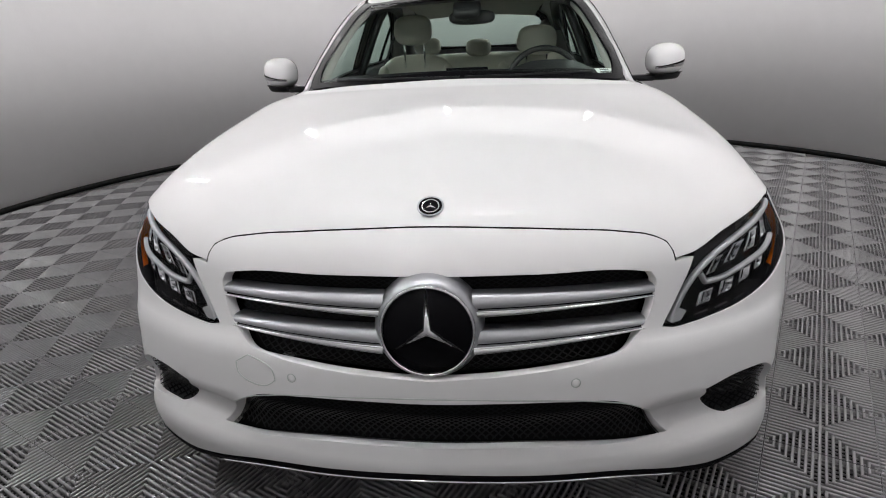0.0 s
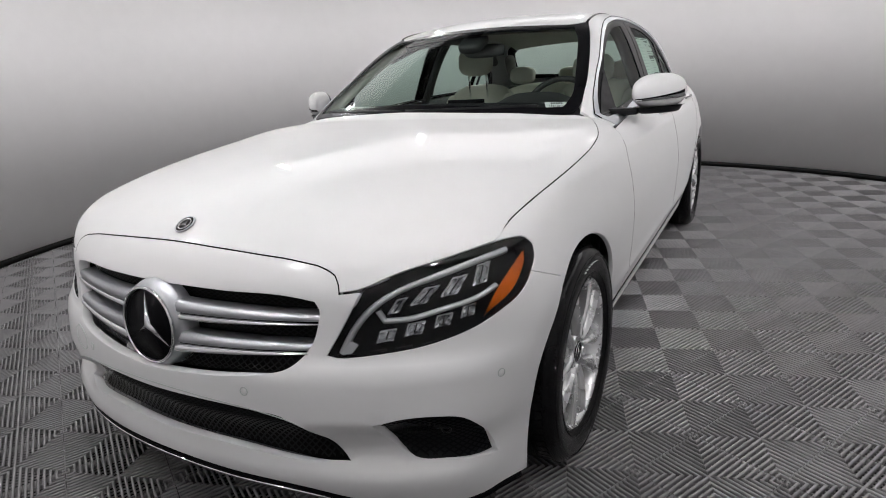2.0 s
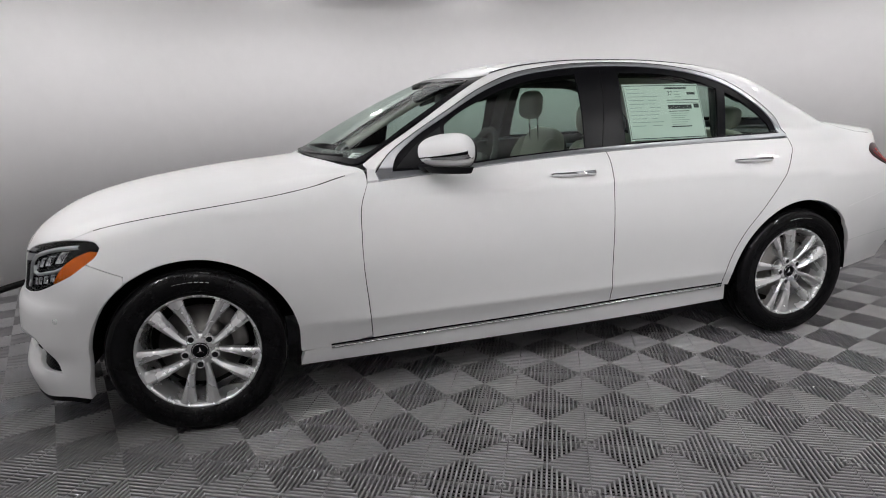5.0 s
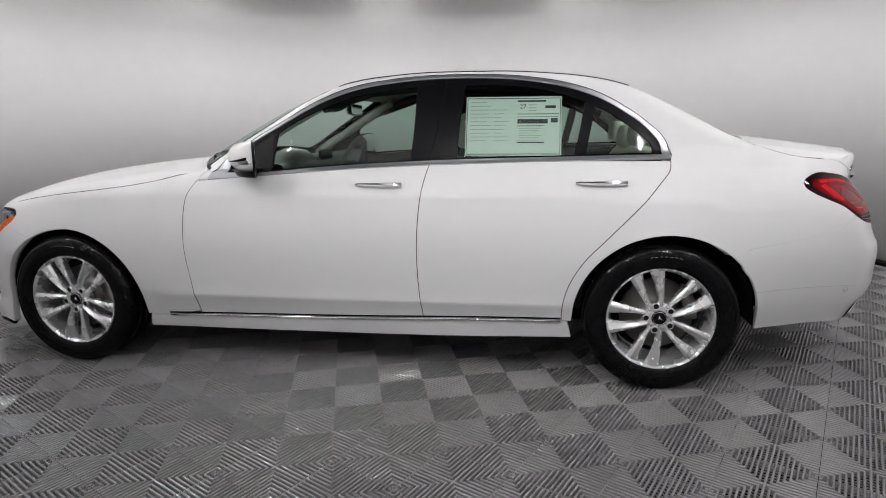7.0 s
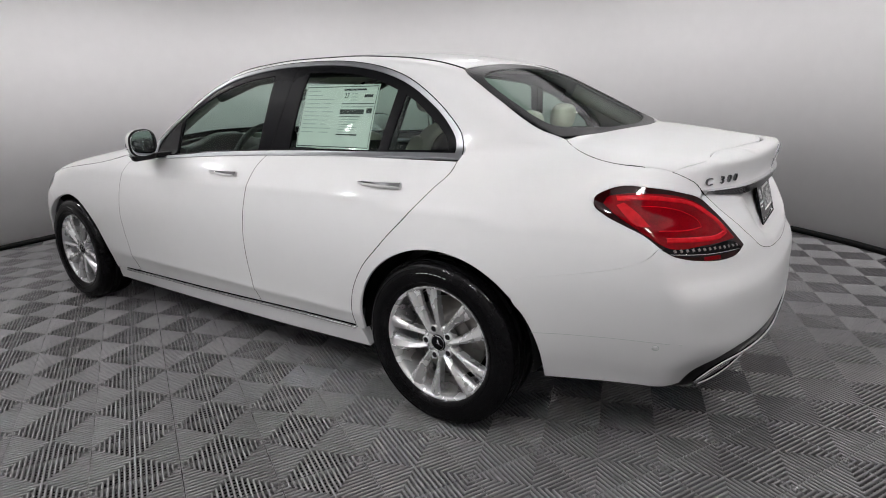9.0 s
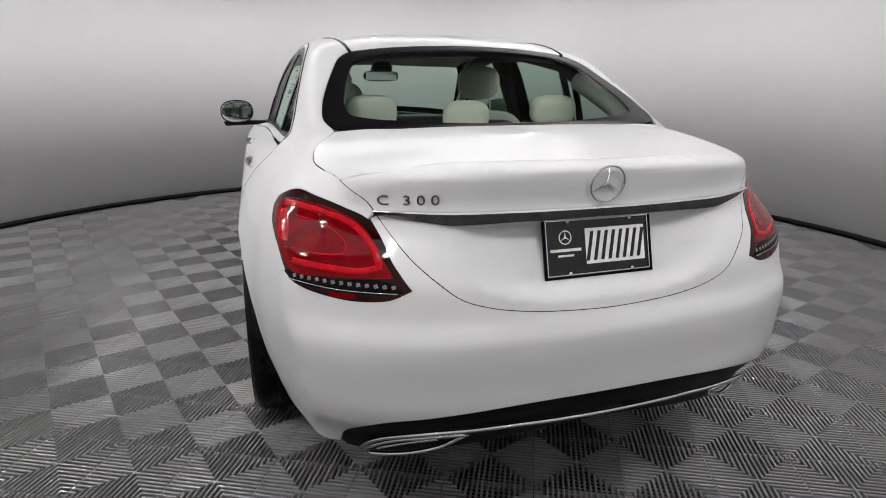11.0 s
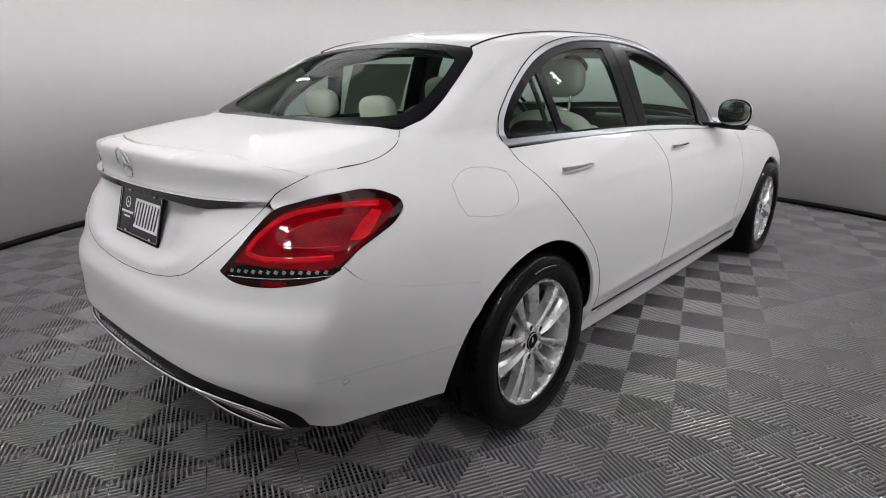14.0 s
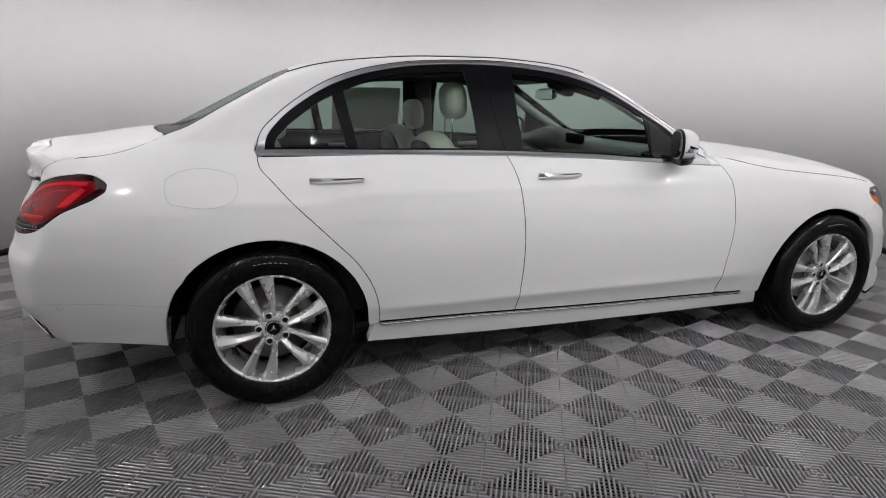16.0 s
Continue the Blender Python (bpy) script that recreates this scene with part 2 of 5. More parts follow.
def cast(o, d, reach=3.0, n=90):
    """Where rays from inside points o along d leave the skin (outermost crossing within reach)."""
    o, d = np.asarray(o, float), np.asarray(d, float)
    s = np.linspace(reach, 0.0, n)
    hi, lo, found = np.full(len(o), reach), np.zeros(len(o)), np.zeros(len(o), bool)
    for a, b in zip(s[:-1], s[1:]):
        todo = ~found
        p = o[todo] + d[todo] * b
        now = skin(p[:, 0], p[:, 1], p[:, 2]) < 0
        i = np.flatnonzero(todo)[now]
        hi[i], lo[i], found[i] = a, b, True
    for _ in range(22):
        m = (hi + lo) / 2
        p = o + d * m[:, None]
        out = skin(p[:, 0], p[:, 1], p[:, 2]) > 0
        hi, lo = np.where(out, m, hi), np.where(out, lo, m)
    return o + d * ((hi + lo) / 2)[:, None]


def facing(p, e=0.004):
    """Outward normals of the skin at points p."""
    g = np.stack([skin(*(p + e * a).T) - skin(*(p - e * a).T) for a in np.eye(3)], 1)
    return g / np.linalg.norm(g, axis=1, keepdims=True)


NOSE, TAIL, CORE = -1.45, 1.25, 0.72


def place(view, uv):
    """Points of the skin for flat coordinates: side (y, z), right (y, z), top (x, y), nose or tail (degrees from the middle, z), hoop (y, degrees up from level)."""
    u, v = np.asarray(uv, float).T
    nil = np.zeros_like(u)
    if view == "side":
        return cast(np.stack([nil + 0.2, u, v], 1), np.tile([1.0, 0, 0], (len(u), 1)), 1.0)
    if view == "top":
        return cast(np.stack([u, v, nil + 0.5], 1), np.tile([0, 0, 1.0], (len(u), 1)), 1.2)
    a = np.radians(u)
    if view == "nose":
        return cast(np.stack([nil, nil + NOSE, v], 1), np.stack([np.sin(a), -np.cos(a), nil], 1), 1.3)
    if view == "tail":
        return cast(np.stack([nil, nil + TAIL, v], 1), np.stack([np.sin(a), np.cos(a), nil], 1), 1.5)
    a = np.radians(v)
    return cast(np.stack([nil, u, nil + CORE], 1), np.stack([np.cos(a), nil, np.sin(a)], 1), 1.3)
# ---- mesh helpers ----
def part(name, data, material, parent=None, label="", smooth=True):
    """Links verts, faces and, if given, vertex normals as one mesh object under parent."""
    verts, faces, normals = (*data, None)[:3]
    me = bpy.data.meshes.new(name)
    me.from_pydata([tuple(map(float, v)) for v in verts], [], [tuple(map(int, f)) for f in faces])
    me.materials.append(material)
    me.polygons.foreach_set("use_smooth", [smooth] * len(me.polygons))
    if normals is not None:
        me.normals_split_custom_set_from_vertices([tuple(map(float, n)) for n in normals])
    ob = new(name, me)
    ob.parent = parent
    return tagged(ob, label)


def flip(data):
    """The mirror image across the car's middle."""
    verts, faces, normals = (*data, None)[:3]
    m = np.array([-1.0, 1, 1])
    out = [np.array(verts, float) * m, [tuple(f)[::-1] for f in faces]]
    return (*out, np.array(normals) * m) if normals is not None else tuple(out)


def merge(*datas):
    verts, faces = [], []
    for v, f, *_ in datas:
        n = len(verts)
        verts += [tuple(p) for p in v]
        faces += [tuple(i + n for i in q) for q in f]
    return verts, faces


def moved(data, m):
    return [tuple(m @ Vector(v)) for v in data[0]], data[1]


def bm_data(bm):
    bm.verts.index_update()
    out = [tuple(v.co) for v in bm.verts], [tuple(v.index for v in f.verts) for f in bm.faces]
    bm.free()
    return out


def box(cx, cy, cz, sx, sy, sz, bevel=0.0, segments=2):
    bm = bmesh.new()
    bmesh.ops.create_cube(bm, size=1.0)
    bmesh.ops.transform(bm, matrix=Matrix.LocRotScale((cx, cy, cz), None, (sx, sy, sz)), verts=bm.verts)
    if bevel:
        bmesh.ops.bevel(bm, geom=bm.edges[:], offset=bevel, segments=segments, affect="EDGES", profile=0.5)
    return bm_data(bm)


def lathe(profile, n=48, axis="x", closed=False):
    """Turns (radius, along) pairs about the x axis."""
    verts, faces, k = [], [], len(profile)
    for i in range(n):
        a = 2 * math.pi * i / n
        verts += [(h, r * math.cos(a), r * math.sin(a)) for r, h in profile]
    for i in range(n):
        j = (i + 1) % n
        for q in range(k if closed else k - 1):
            w = (q + 1) % k
            faces.append((i * k + q, i * k + w, j * k + w, j * k + q))
    return verts, faces


def tube(path, r, n=8, closed=False, flat=1.0):
    """A round bar of radius r along the points; flat squashes it."""
    p = [Vector(q) for q in path]
    verts, faces, k = [], [], len(p)
    up = Vector((0, 0, 1))
    for i, q in enumerate(p):
        d = (p[(i + 1) % k] - p[i - 1]) if closed else (p[min(i + 1, k - 1)] - p[max(i - 1, 0)])
        d.normalize()
        a = d.cross(up)
        a = a.normalized() if a.length > 1e-3 else Vector((1, 0, 0))
        b = a.cross(d)
        for j in range(n):
            t = 2 * math.pi * j / n
            verts.append(q + a * r * math.cos(t) + b * r * flat * math.sin(t))
    for i in range(k if closed else k - 1):
        w = (i + 1) % k
        for j in range(n):
            l = (j + 1) % n
            faces.append((i * n + j, i * n + l, w * n + l, w * n + j))
    if not closed:
        faces += [tuple(range(n))[::-1], tuple((k - 1) * n + j for j in range(n))]
    return verts, faces


def spline(pts, gap=0.012, closed=True, sharp=48):
    """Points every gap or so along a smooth line through pts; turns over sharp degrees stay corners."""
    p = np.array(pts, float)
    n = len(p)
    out = []
    turn = np.zeros(n)
    for i in range(n):
        a, b = p[i] - p[i - 1], p[(i + 1) % n] - p[i]
        c = (a @ b) / (np.linalg.norm(a) * np.linalg.norm(b) + 1e-12)
        turn[i] = math.degrees(math.acos(np.clip(c, -1, 1)))
    corner = turn > sharp
    if not closed:
        corner[0] = corner[-1] = True
    for i in range(n if closed else n - 1):
        j = (i + 1) % n
        d = p[j] - p[i]
        ln = np.linalg.norm(d)

        def slope(q):
            if corner[q]:
                return None
            a, b = p[q] - p[q - 1], p[(q + 1) % n] - p[q]
            la, lb = np.linalg.norm(a), np.linalg.norm(b)
            v = a / la * lb + b / lb * la
            return v / (np.linalg.norm(v) + 1e-12)

        s0, s1 = slope(i), slope(j)
        s0 = d / ln if s0 is None else s0
        s1 = d / ln if s1 is None else s1
        k = max(1, int(round(ln / gap)))
        for t in np.arange(k) / k:
            out.append((2 * t**3 - 3 * t**2 + 1) * p[i] + (t**3 - 2 * t**2 + t) * ln * s0 + (3 * t**2 - 2 * t**3) * p[j] + (t**3 - t**2) * ln * s1)
    if not closed:
        out.append(p[-1])
    return np.array(out)


def inside(poly, q):
    x, y = q[:, 0], q[:, 1]
    r = np.zeros(len(q), bool)
    for a, b in zip(poly, np.roll(poly, -1, 0)):
        if a[1] != b[1]:
            r ^= ((a[1] > y) != (b[1] > y)) & (x < (b[0] - a[0]) * (y - a[1]) / (b[1] - a[1]) + a[0])
    return r


def shrink(poly, d):
    """The closed line moved inwards by d (outwards if negative)."""
    a, b = poly - np.roll(poly, 1, 0), np.roll(poly, -1, 0) - poly
    ta, tb = a / np.linalg.norm(a, axis=1, keepdims=True), b / np.linalg.norm(b, axis=1, keepdims=True)
    m = ta + tb
    m /= np.linalg.norm(m, axis=1, keepdims=True) + 1e-9
    area = 0.5 * np.sum(poly[:, 0] * np.roll(poly[:, 1], -1) - np.roll(poly[:, 0], -1) * poly[:, 1])
    c = np.clip((ta * m).sum(1), 0.5, 1)[:, None]
    return poly + np.sign(area) * d / c * np.stack([-m[:, 1], m[:, 0]], 1)


RATIO = {"side": (1, 1), "top": (1, 1), "nose": (0.0145, 1), "tail": (0.0155, 1), "hoop": (1, 0.0125)}


def line3(view, pts, gap=0.012, closed=False, lift=0.0, sharp=48):
    """A smooth line laid on the skin, as 3D points."""
    k = np.array(RATIO[view])
    p = place(view, spline(np.array(pts) * k, gap, closed, sharp) / k)
    return p + facing(p) * lift if lift else p


def convert(frm, pts, to):
    """Flat coordinates of one view in another."""
    p = place(frm, np.array(pts))
    x, y, z = p.T
    if to == "side":
        return [tuple(q) for q in np.stack([y, z], 1)]
    if to == "top":
        return [tuple(q) for q in np.stack([x, y], 1)]
    if to == "nose":
        return [tuple(q) for q in np.stack([np.degrees(np.arctan2(x, NOSE - y)), z], 1)]
    if to == "tail":
        return [tuple(q) for q in np.stack([np.degrees(np.arctan2(x, y - TAIL)), z], 1)]
    return [tuple(q) for q in np.stack([y, np.degrees(np.arctan2(z - CORE, x))], 1)]


def both(half):
    """A whole outline from its half, given from the middle round to the middle."""
    rest = [(-u, v) for u, v in half[::-1] if abs(u) > 1e-6]
    return list(half) + rest


def panel(view, pts, holes=(), lift=0.0, flange=0.014, grid=0.024, gap=0.002, sharp=48):
    """A sheet on the skin within an outline, its rim turned in by flange; gap is left round it."""
    k = np.array(RATIO[view])
    outer = shrink(spline(np.array(pts) * k, 0.012, True, sharp), gap)
    loops = [outer] + [shrink(spline(np.array(h) * k, 0.012, True, sharp), -gap) for h in holes]
    lo, hi = outer.min(0), outer.max(0)
    gx, gy = np.meshgrid(np.arange(lo[0], hi[0], grid), np.arange(lo[1], hi[1], grid))
    gx = gx + (np.arange(len(gx)) % 2)[:, None] * grid / 2
    q = np.stack([gx.ravel(), gy.ravel()], 1)
    keep = inside(outer, q)
    for h in loops[1:]:
        keep &= ~inside(h, q)
    q = q[keep]
    rim = np.concatenate(loops)
    if len(q):
        near = np.concatenate([np.sqrt(((c[:, None] - rim[None]) ** 2).sum(-1)).min(1) for c in np.array_split(q, max(1, len(q) // 400))])
        q = q[near > 0.45 * grid]
    flat = np.concatenate([rim, q])
    edges, at = [], 0
    for h in loops:
        edges += [(at + i, at + (i + 1) % len(h)) for i in range(len(h))]
        at += len(h)
    got = geometry.delaunay_2d_cdt([Vector(p) for p in flat], edges, [], 0, 1e-6, True)
    v2, tris = np.array([tuple(v) for v in got[0]]), np.array([tuple(f) for f in got[2]])
    mid = v2[tris].mean(1)
    ok = inside(outer, mid)
    for h in loops[1:]:
        ok &= ~inside(h, mid)
    tris = tris[ok]
    p = place(view, v2 / k)
    n = facing(p)
    p = p + n * lift
    # outward winding
    a = np.cross(p[tris[:, 1]] - p[tris[:, 0]], p[tris[:, 2]] - p[tris[:, 0]])
    back = (a * n[tris[:, 0]]).sum(1) < 0
    tris[back] = tris[back][:, ::-1]
    verts, faces, norms = list(p), [tuple(t) for t in tris], list(n)
    if flange:
        count = {}
        for t in tris:
            for i, j in ((t[0], t[1]), (t[1], t[2]), (t[2], t[0])):
                count[(i, j)] = 1
        open_edges = [e for e in count if (e[1], e[0]) not in count]
        lip = {}
        for i, j in open_edges:
            t = p[j] - p[i]
            o = np.cross(t, n[i])
            for e in (i, j):
                lip.setdefault(e, np.zeros(3))
                lip[e] = lip[e] + o / (np.linalg.norm(o) + 1e-12)
        rows = {}
        for e, o in lip.items():
            o = o / (np.linalg.norm(o) + 1e-12)
            b = len(verts)
            verts += [p[e] + 0.0012 * o - 0.0012 * n[e], p[e] + 0.0014 * o - flange * n[e]]
            norms += [o * 0.8 + n[e] * 0.6, o]
            rows[e] = b
        for i, j in open_edges:
            faces += [(j, i, rows[i], rows[j]), (rows[j], rows[i], rows[i] + 1, rows[j] + 1)]
    return np.array(verts), faces, np.array(norms)
# ---- wheels ----
def spoke(a0, a1):
    """A spoke from the hub at angle a0 to the rim at angle a1 (degrees), flared at the rim, with a raised ridge."""
    verts, faces = [], []
    rows = [(0.052, 0.0, 0.0115, 0.001), (0.080, 0.22, 0.0115, 0.008), (0.110, 0.45, 0.0138, 0.012), (0.140, 0.66, 0.0172, 0.0145), (0.168, 0.82, 0.0215, 0.015), (0.193, 0.93, 0.0260, 0.0145), (0.2185, 1.0, 0.0305, 0.0135)]
    lean = 1 if a1 < a0 else -1
    for r, t, w, x in rows:
        a = math.radians(a0 + (a1 - a0) * t)
        c, s = math.cos(a), math.sin(a)
        for off, up in ((-w, -0.009 - 0.007 * lean), (-w * 0.62, 0.000 - 0.004 * lean), (w * 0.30 * lean, 0.006), (w * 0.66, 0.000 + 0.004 * lean), (w, -0.009 + 0.007 * lean), (w * 0.85, -0.036), (-w * 0.85, -0.036)):
            verts.append((x + up, r * c - off * s, r * s + off * c))
    k = 7
    for i in range(len(rows) - 1):
        for j in range(k):
            l = (j + 1) % k
            faces.append((i * k + j, i * k + l, (i + 1) * k + l, (i + 1) * k + j))
    return verts, faces


def star_shape(r, thick, w):
    """A plain three-pointed shape facing +x."""
    verts, faces = [(thick, 0, 0)], []
    pts = []
    for i in range(6):
        a = math.pi / 2 + i * math.pi / 3
        q = r if i % 2 == 0 else w
        pts.append((0, q * math.cos(a), q * math.sin(a)))
    verts += pts
    for i in range(6):
        faces.append((0, 1 + i, 1 + (i + 1) % 6))
    faces.append(tuple(range(1, 7))[::-1])
    return verts, faces


def ring_bar(r, bar, x=0.0, n=48):
    return lathe([(r + bar * math.cos(t), x + bar * math.sin(t)) for t in np.linspace(0, 2 * math.pi, 9)[:-1]], n, closed=True)


def wheel(parent, x, y, sign, phase):
    """A wheel with its outer face towards sign*x."""
    root = part("wheel", lathe([(0.2285, 0.010), (0.2285, 0.020), (0.226, 0.0225), (0.219, 0.0165), (0.214, 0.004), (0.211, -0.012), (0.200, -0.05), (0.196, -0.16), (0.21, -0.185), (0.225, -0.19)], 72), ALLOY, parent, "silver alloy rim with five pairs of twin spokes")
    tyre = lathe([(0.222, 0.012), (0.228, 0.022), (0.240, 0.030), (0.262, 0.038), (0.285, 0.0385), (0.305, 0.033), (0.318, 0.022), (0.3245, 0.010), (0.327, -0.010), (0.3275, -0.036), (0.3245, -0.037), (0.3245, -0.044), (0.328, -0.045), (0.328, -0.080), (0.3245, -0.081), (0.3245, -0.089), (0.328, -0.09), (0.327, -0.130), (0.3245, -0.155), (0.316, -0.175), (0.29, -0.19), (0.25, -0.19), (0.22, -0.18)], 96)
    part("tyre", tyre, RUBBER, root, "black rubber tyre")
    tread = []
    for i in range(76):
        t = 2 * math.pi * i / 76
        tread.append(moved(box(-0.010, 0, 0.3254, 0.030, 0.0205, 0.0050, 0.0), pose(0, 0, 0, math.degrees(t)) @ pose(0, 0, 0, 0, 0, 12)))
    part("tread", merge(*tread), RUBBER, root, "tread blocks", smooth=False)
    for r_, x_ in ((0.246, 0.0335), (0.300, 0.0352)):
        part("sidewall_ring", ring_bar(r_, 0.0014, x_, 72), RUBBER, root)
    part("lettering", merge(*[tube([(0.0392, (0.283) * math.cos(t), 0.283 * math.sin(t)) for t in np.linspace(math.radians(a), math.radians(a + 2.4), 3)], 0.0040, 4, flat=0.16) for a in list(range(76, 104, 4))]), GREY_INK, root)
    for i in range(5):
        c = phase + 72 * i
        for d0, d1 in ((-21, -12.0), (21, 12.0)):
            part("spoke", spoke(c + d0, c + d1), ALLOY, root, smooth=False)
    part("hub", lathe([(0.0, 0.002), (0.036, 0.002), (0.064, -0.002), (0.070, -0.012), (0.070, -0.04)], 40), ALLOY, root)
    for i in range(5):
        a = math.radians(phase + 72 * i)
        bolt = moved(lathe([(0.0112, 0.002), (0.0124, 0.0066), (0.0150, 0.0066), (0.0172, 0.0)], 20), pose(0.001, 0.056 * math.cos(a), 0.056 * math.sin(a)))
        part("bolt", bolt, ALLOY, root)
        part("bolt_hole", moved(lathe([(0.0, 0.0030), (0.0060, 0.0034), (0.0080, 0.0028), (0.0114, 0.0034)], 14), pose(0.0012, 0.056 * math.cos(a), 0.056 * math.sin(a))), TRIM, root)
    part("centre_cap", lathe([(0.0, 0.006), (0.028, 0.006), (0.033, 0.003), (0.034, -0.002)], 32), BLACK, root, "black centre cap")
    part("cap_ring", ring_bar(0.0285, 0.0014, 0.006, 32), CHROME, root)
    part("cap_star", moved(star_shape(0.027, 0.003, 0.0045), pose(0.0055, 0, 0)), CHROME, root)
    part("brake_disc", lathe([(0.06, -0.05), (0.09, -0.05), (0.092, -0.072), (0.158, -0.072), (0.158, -0.098), (0.06, -0.098)], 56), DISC, root, "bare steel brake disc")
    drum = lathe([(0.195, -0.13), (0.16, -0.145), (0.0, -0.145)], 40)
    part("backing_plate", drum, DARK, root)
    cal = []
    for t in np.linspace(math.radians(-6), math.radians(52), 7):
        cal += [(h, r * math.cos(t), r * math.sin(t)) for r, h in ((0.118, -0.052), (0.165, -0.052), (0.176, -0.075), (0.168, -0.11), (0.118, -0.11))]
    cf = [(5 * i + j, 5 * i + (j + 1) % 5, 5 * i + 5 + (j + 1) % 5, 5 * i + 5 + j) for i in range(6) for j in range(5)] + [(4, 3, 2, 1, 0), (30, 31, 32, 33, 34)]
    part("caliper", (cal, cf), CALIPER, root)
    root.matrix_local = pose(x, y, 0.328, 0, 0, 0 if sign > 0 else 180)
    return root
# ---- the round booth ----
def ring_wall(r0, r1, z0, z1, n=160):
    verts, faces = [], []
    for i in range(n):
        a = 2 * math.pi * i / n
        c, s = math.cos(a), math.sin(a)
        verts += [(MIDDLE[0] + r * c, MIDDLE[1] + r * s, z) for r, z in ((r0, z0), (r0, z1), (r1, z1), (r1, z0))]
    for i in range(n):
        j = (i + 1) % n
        for k in range(4):
            l = (k + 1) % 4
            faces.append((4 * i + k, 4 * j + k, 4 * j + l, 4 * i + l))
    return verts, faces


def disc(r, z0, z1, n=160):
    verts = [(MIDDLE[0] + r * math.cos(2 * math.pi * i / n), MIDDLE[1] + r * math.sin(2 * math.pi * i / n), z) for z in (z0, z1) for i in range(n)]
    faces = [tuple(range(n))[::-1], tuple(range(n, 2 * n))] + [(i, (i + 1) % n, n + (i + 1) % n, n + i) for i in range(n)]
    return verts, faces


wall = part("wall", ring_wall(ROOM_R, ROOM_R + 0.1, -0.05, ROOM_H), WALL, None, "smooth pale grey curved booth wall")
tagged(wall, category="wall", kind="structure")
skirting = part("baseboard", ring_wall(ROOM_R - 0.014, ROOM_R - 0.001, 0.0, 0.046), SKIRT, None, "thin black rubber skirting along the curved wall")
tagged(skirting, category="baseboard", kind="structure")
ceiling = part("ceiling", disc(ROOM_R + 0.1, ROOM_H, ROOM_H + 0.08), CEILING, None, "plain dark grey booth ceiling")
tagged(ceiling, category="ceiling", kind="structure")
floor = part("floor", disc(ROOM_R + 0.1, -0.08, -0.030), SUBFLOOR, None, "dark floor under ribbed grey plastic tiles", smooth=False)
tagged(floor, category="floor", kind="structure")


# Added fill: no such panels are known here; they brighten car and walls.
def fill_panel(x, y, z, yaw, tilt, sx, sy, power):
    m = pose(x, y, z, tilt, 0, yaw)
    base = new("fill_panel")
    base.matrix_world = m
    tagged(base, "added soft white fill panel, out of view, tilted inwards under the ceiling", "ceiling light", "ceiling lights")
    t = 0.03
    frame_bars = merge(box(0, sy / 2 + t / 2, 0, sx + 2 * t, t, 0.05), box(0, -sy / 2 - t / 2, 0, sx + 2 * t, t, 0.05), box(sx / 2 + t / 2, 0, 0, t, sy, 0.05), box(-sx / 2 - t / 2, 0, 0, t, sy, 0.05))
    part("frame", frame_bars, LAMP_WHITE, base, smooth=False)
    part("backing", box(0, 0, 0.02, sx, sy, 0.008), LAMP_WHITE, base, smooth=False)
    area_lamp(m @ pose(0, 0, -0.005), sx, sy, power)


for k in range(LAMPS):
    a = 2 * math.pi * (k + 0.5) / LAMPS
    fill_panel(MIDDLE[0] + 3.12 * math.cos(a), MIDDLE[1] + 3.12 * math.sin(a), 3.08, math.degrees(a) + 90, 66, 1.79, 0.95, FILL_POWER)


def spot_light(a):
    """A round lamp high on the ring at angle a, tilted inwards."""
    m = pose(MIDDLE[0] + 3.50 * math.cos(a), MIDDLE[1] + 3.50 * math.sin(a), 2.80, 49, 0, math.degrees(a) + 90 + LAMP_SWING)
    base = new("spotlight")
    base.matrix_world = m
    tagged(base, "round white spotlight hung high along the booth wall", "spotlight", "spotlight ring")
    part("housing", moved(lathe([(0.0, -0.12), (0.07, -0.12), (0.14, -0.06), (0.165, 0.03), (0.158, 0.03), (0.135, -0.03), (0.0, -0.03)], 32), pose(0, 0, 0, 0, 90, 0)), LAMP_WHITE, base)
    data = bpy.data.lights.new("spotlight_lamp", "AREA")
    data.shape, data.size, data.energy, data.color = "DISK", 0.26, SPOT_POWER, (1.0, 0.985, 0.992)
    data.spread = math.radians(72)
    new("spotlight_lamp", data).matrix_world = m @ pose(0, 0, -0.02)


def wall_fill(a):
    """An added, unseen long narrow lamp under the ceiling at angle a, tilted outwards to brighten the wall's foot."""
    m = pose(MIDDLE[0] + 1.95 * math.cos(a), MIDDLE[1] + 1.95 * math.sin(a), 3.45, WASH_TILT, 0, math.degrees(a) + 90)
    base = new("wall_fill")
    base.matrix_world = m
    tagged(base, "added long narrow black lamp trough under the ceiling, out of view, brightening the wall", "wall washer", "wall washers")
    # deep sides keep this added fill off the car
    trough = merge(box(0, 0.075, -0.075, 1.12, 0.012, 0.25), box(0, -0.075, -0.075, 1.12, 0.012, 0.25), box(0, 0, 0.05, 1.12, 0.162, 0.012))
    part("housing", trough, TRIM, base, smooth=False)
    data = bpy.data.lights.new("wall_fill_lamp", "AREA")
    data.shape, data.size, data.size_y, data.energy, data.color = "RECTANGLE", 1.08, 0.12, WASH_POWER, (1.0, 0.985, 0.992)
    new("wall_fill_lamp", data).matrix_world = m @ pose(0, 0, 0.02)


for k in range(LAMPS):
    spot_light(2 * math.pi * k / LAMPS)
    wall_fill(2 * math.pi * (k + 0.5) / LAMPS)
# ---- the car ----
car = new("car")
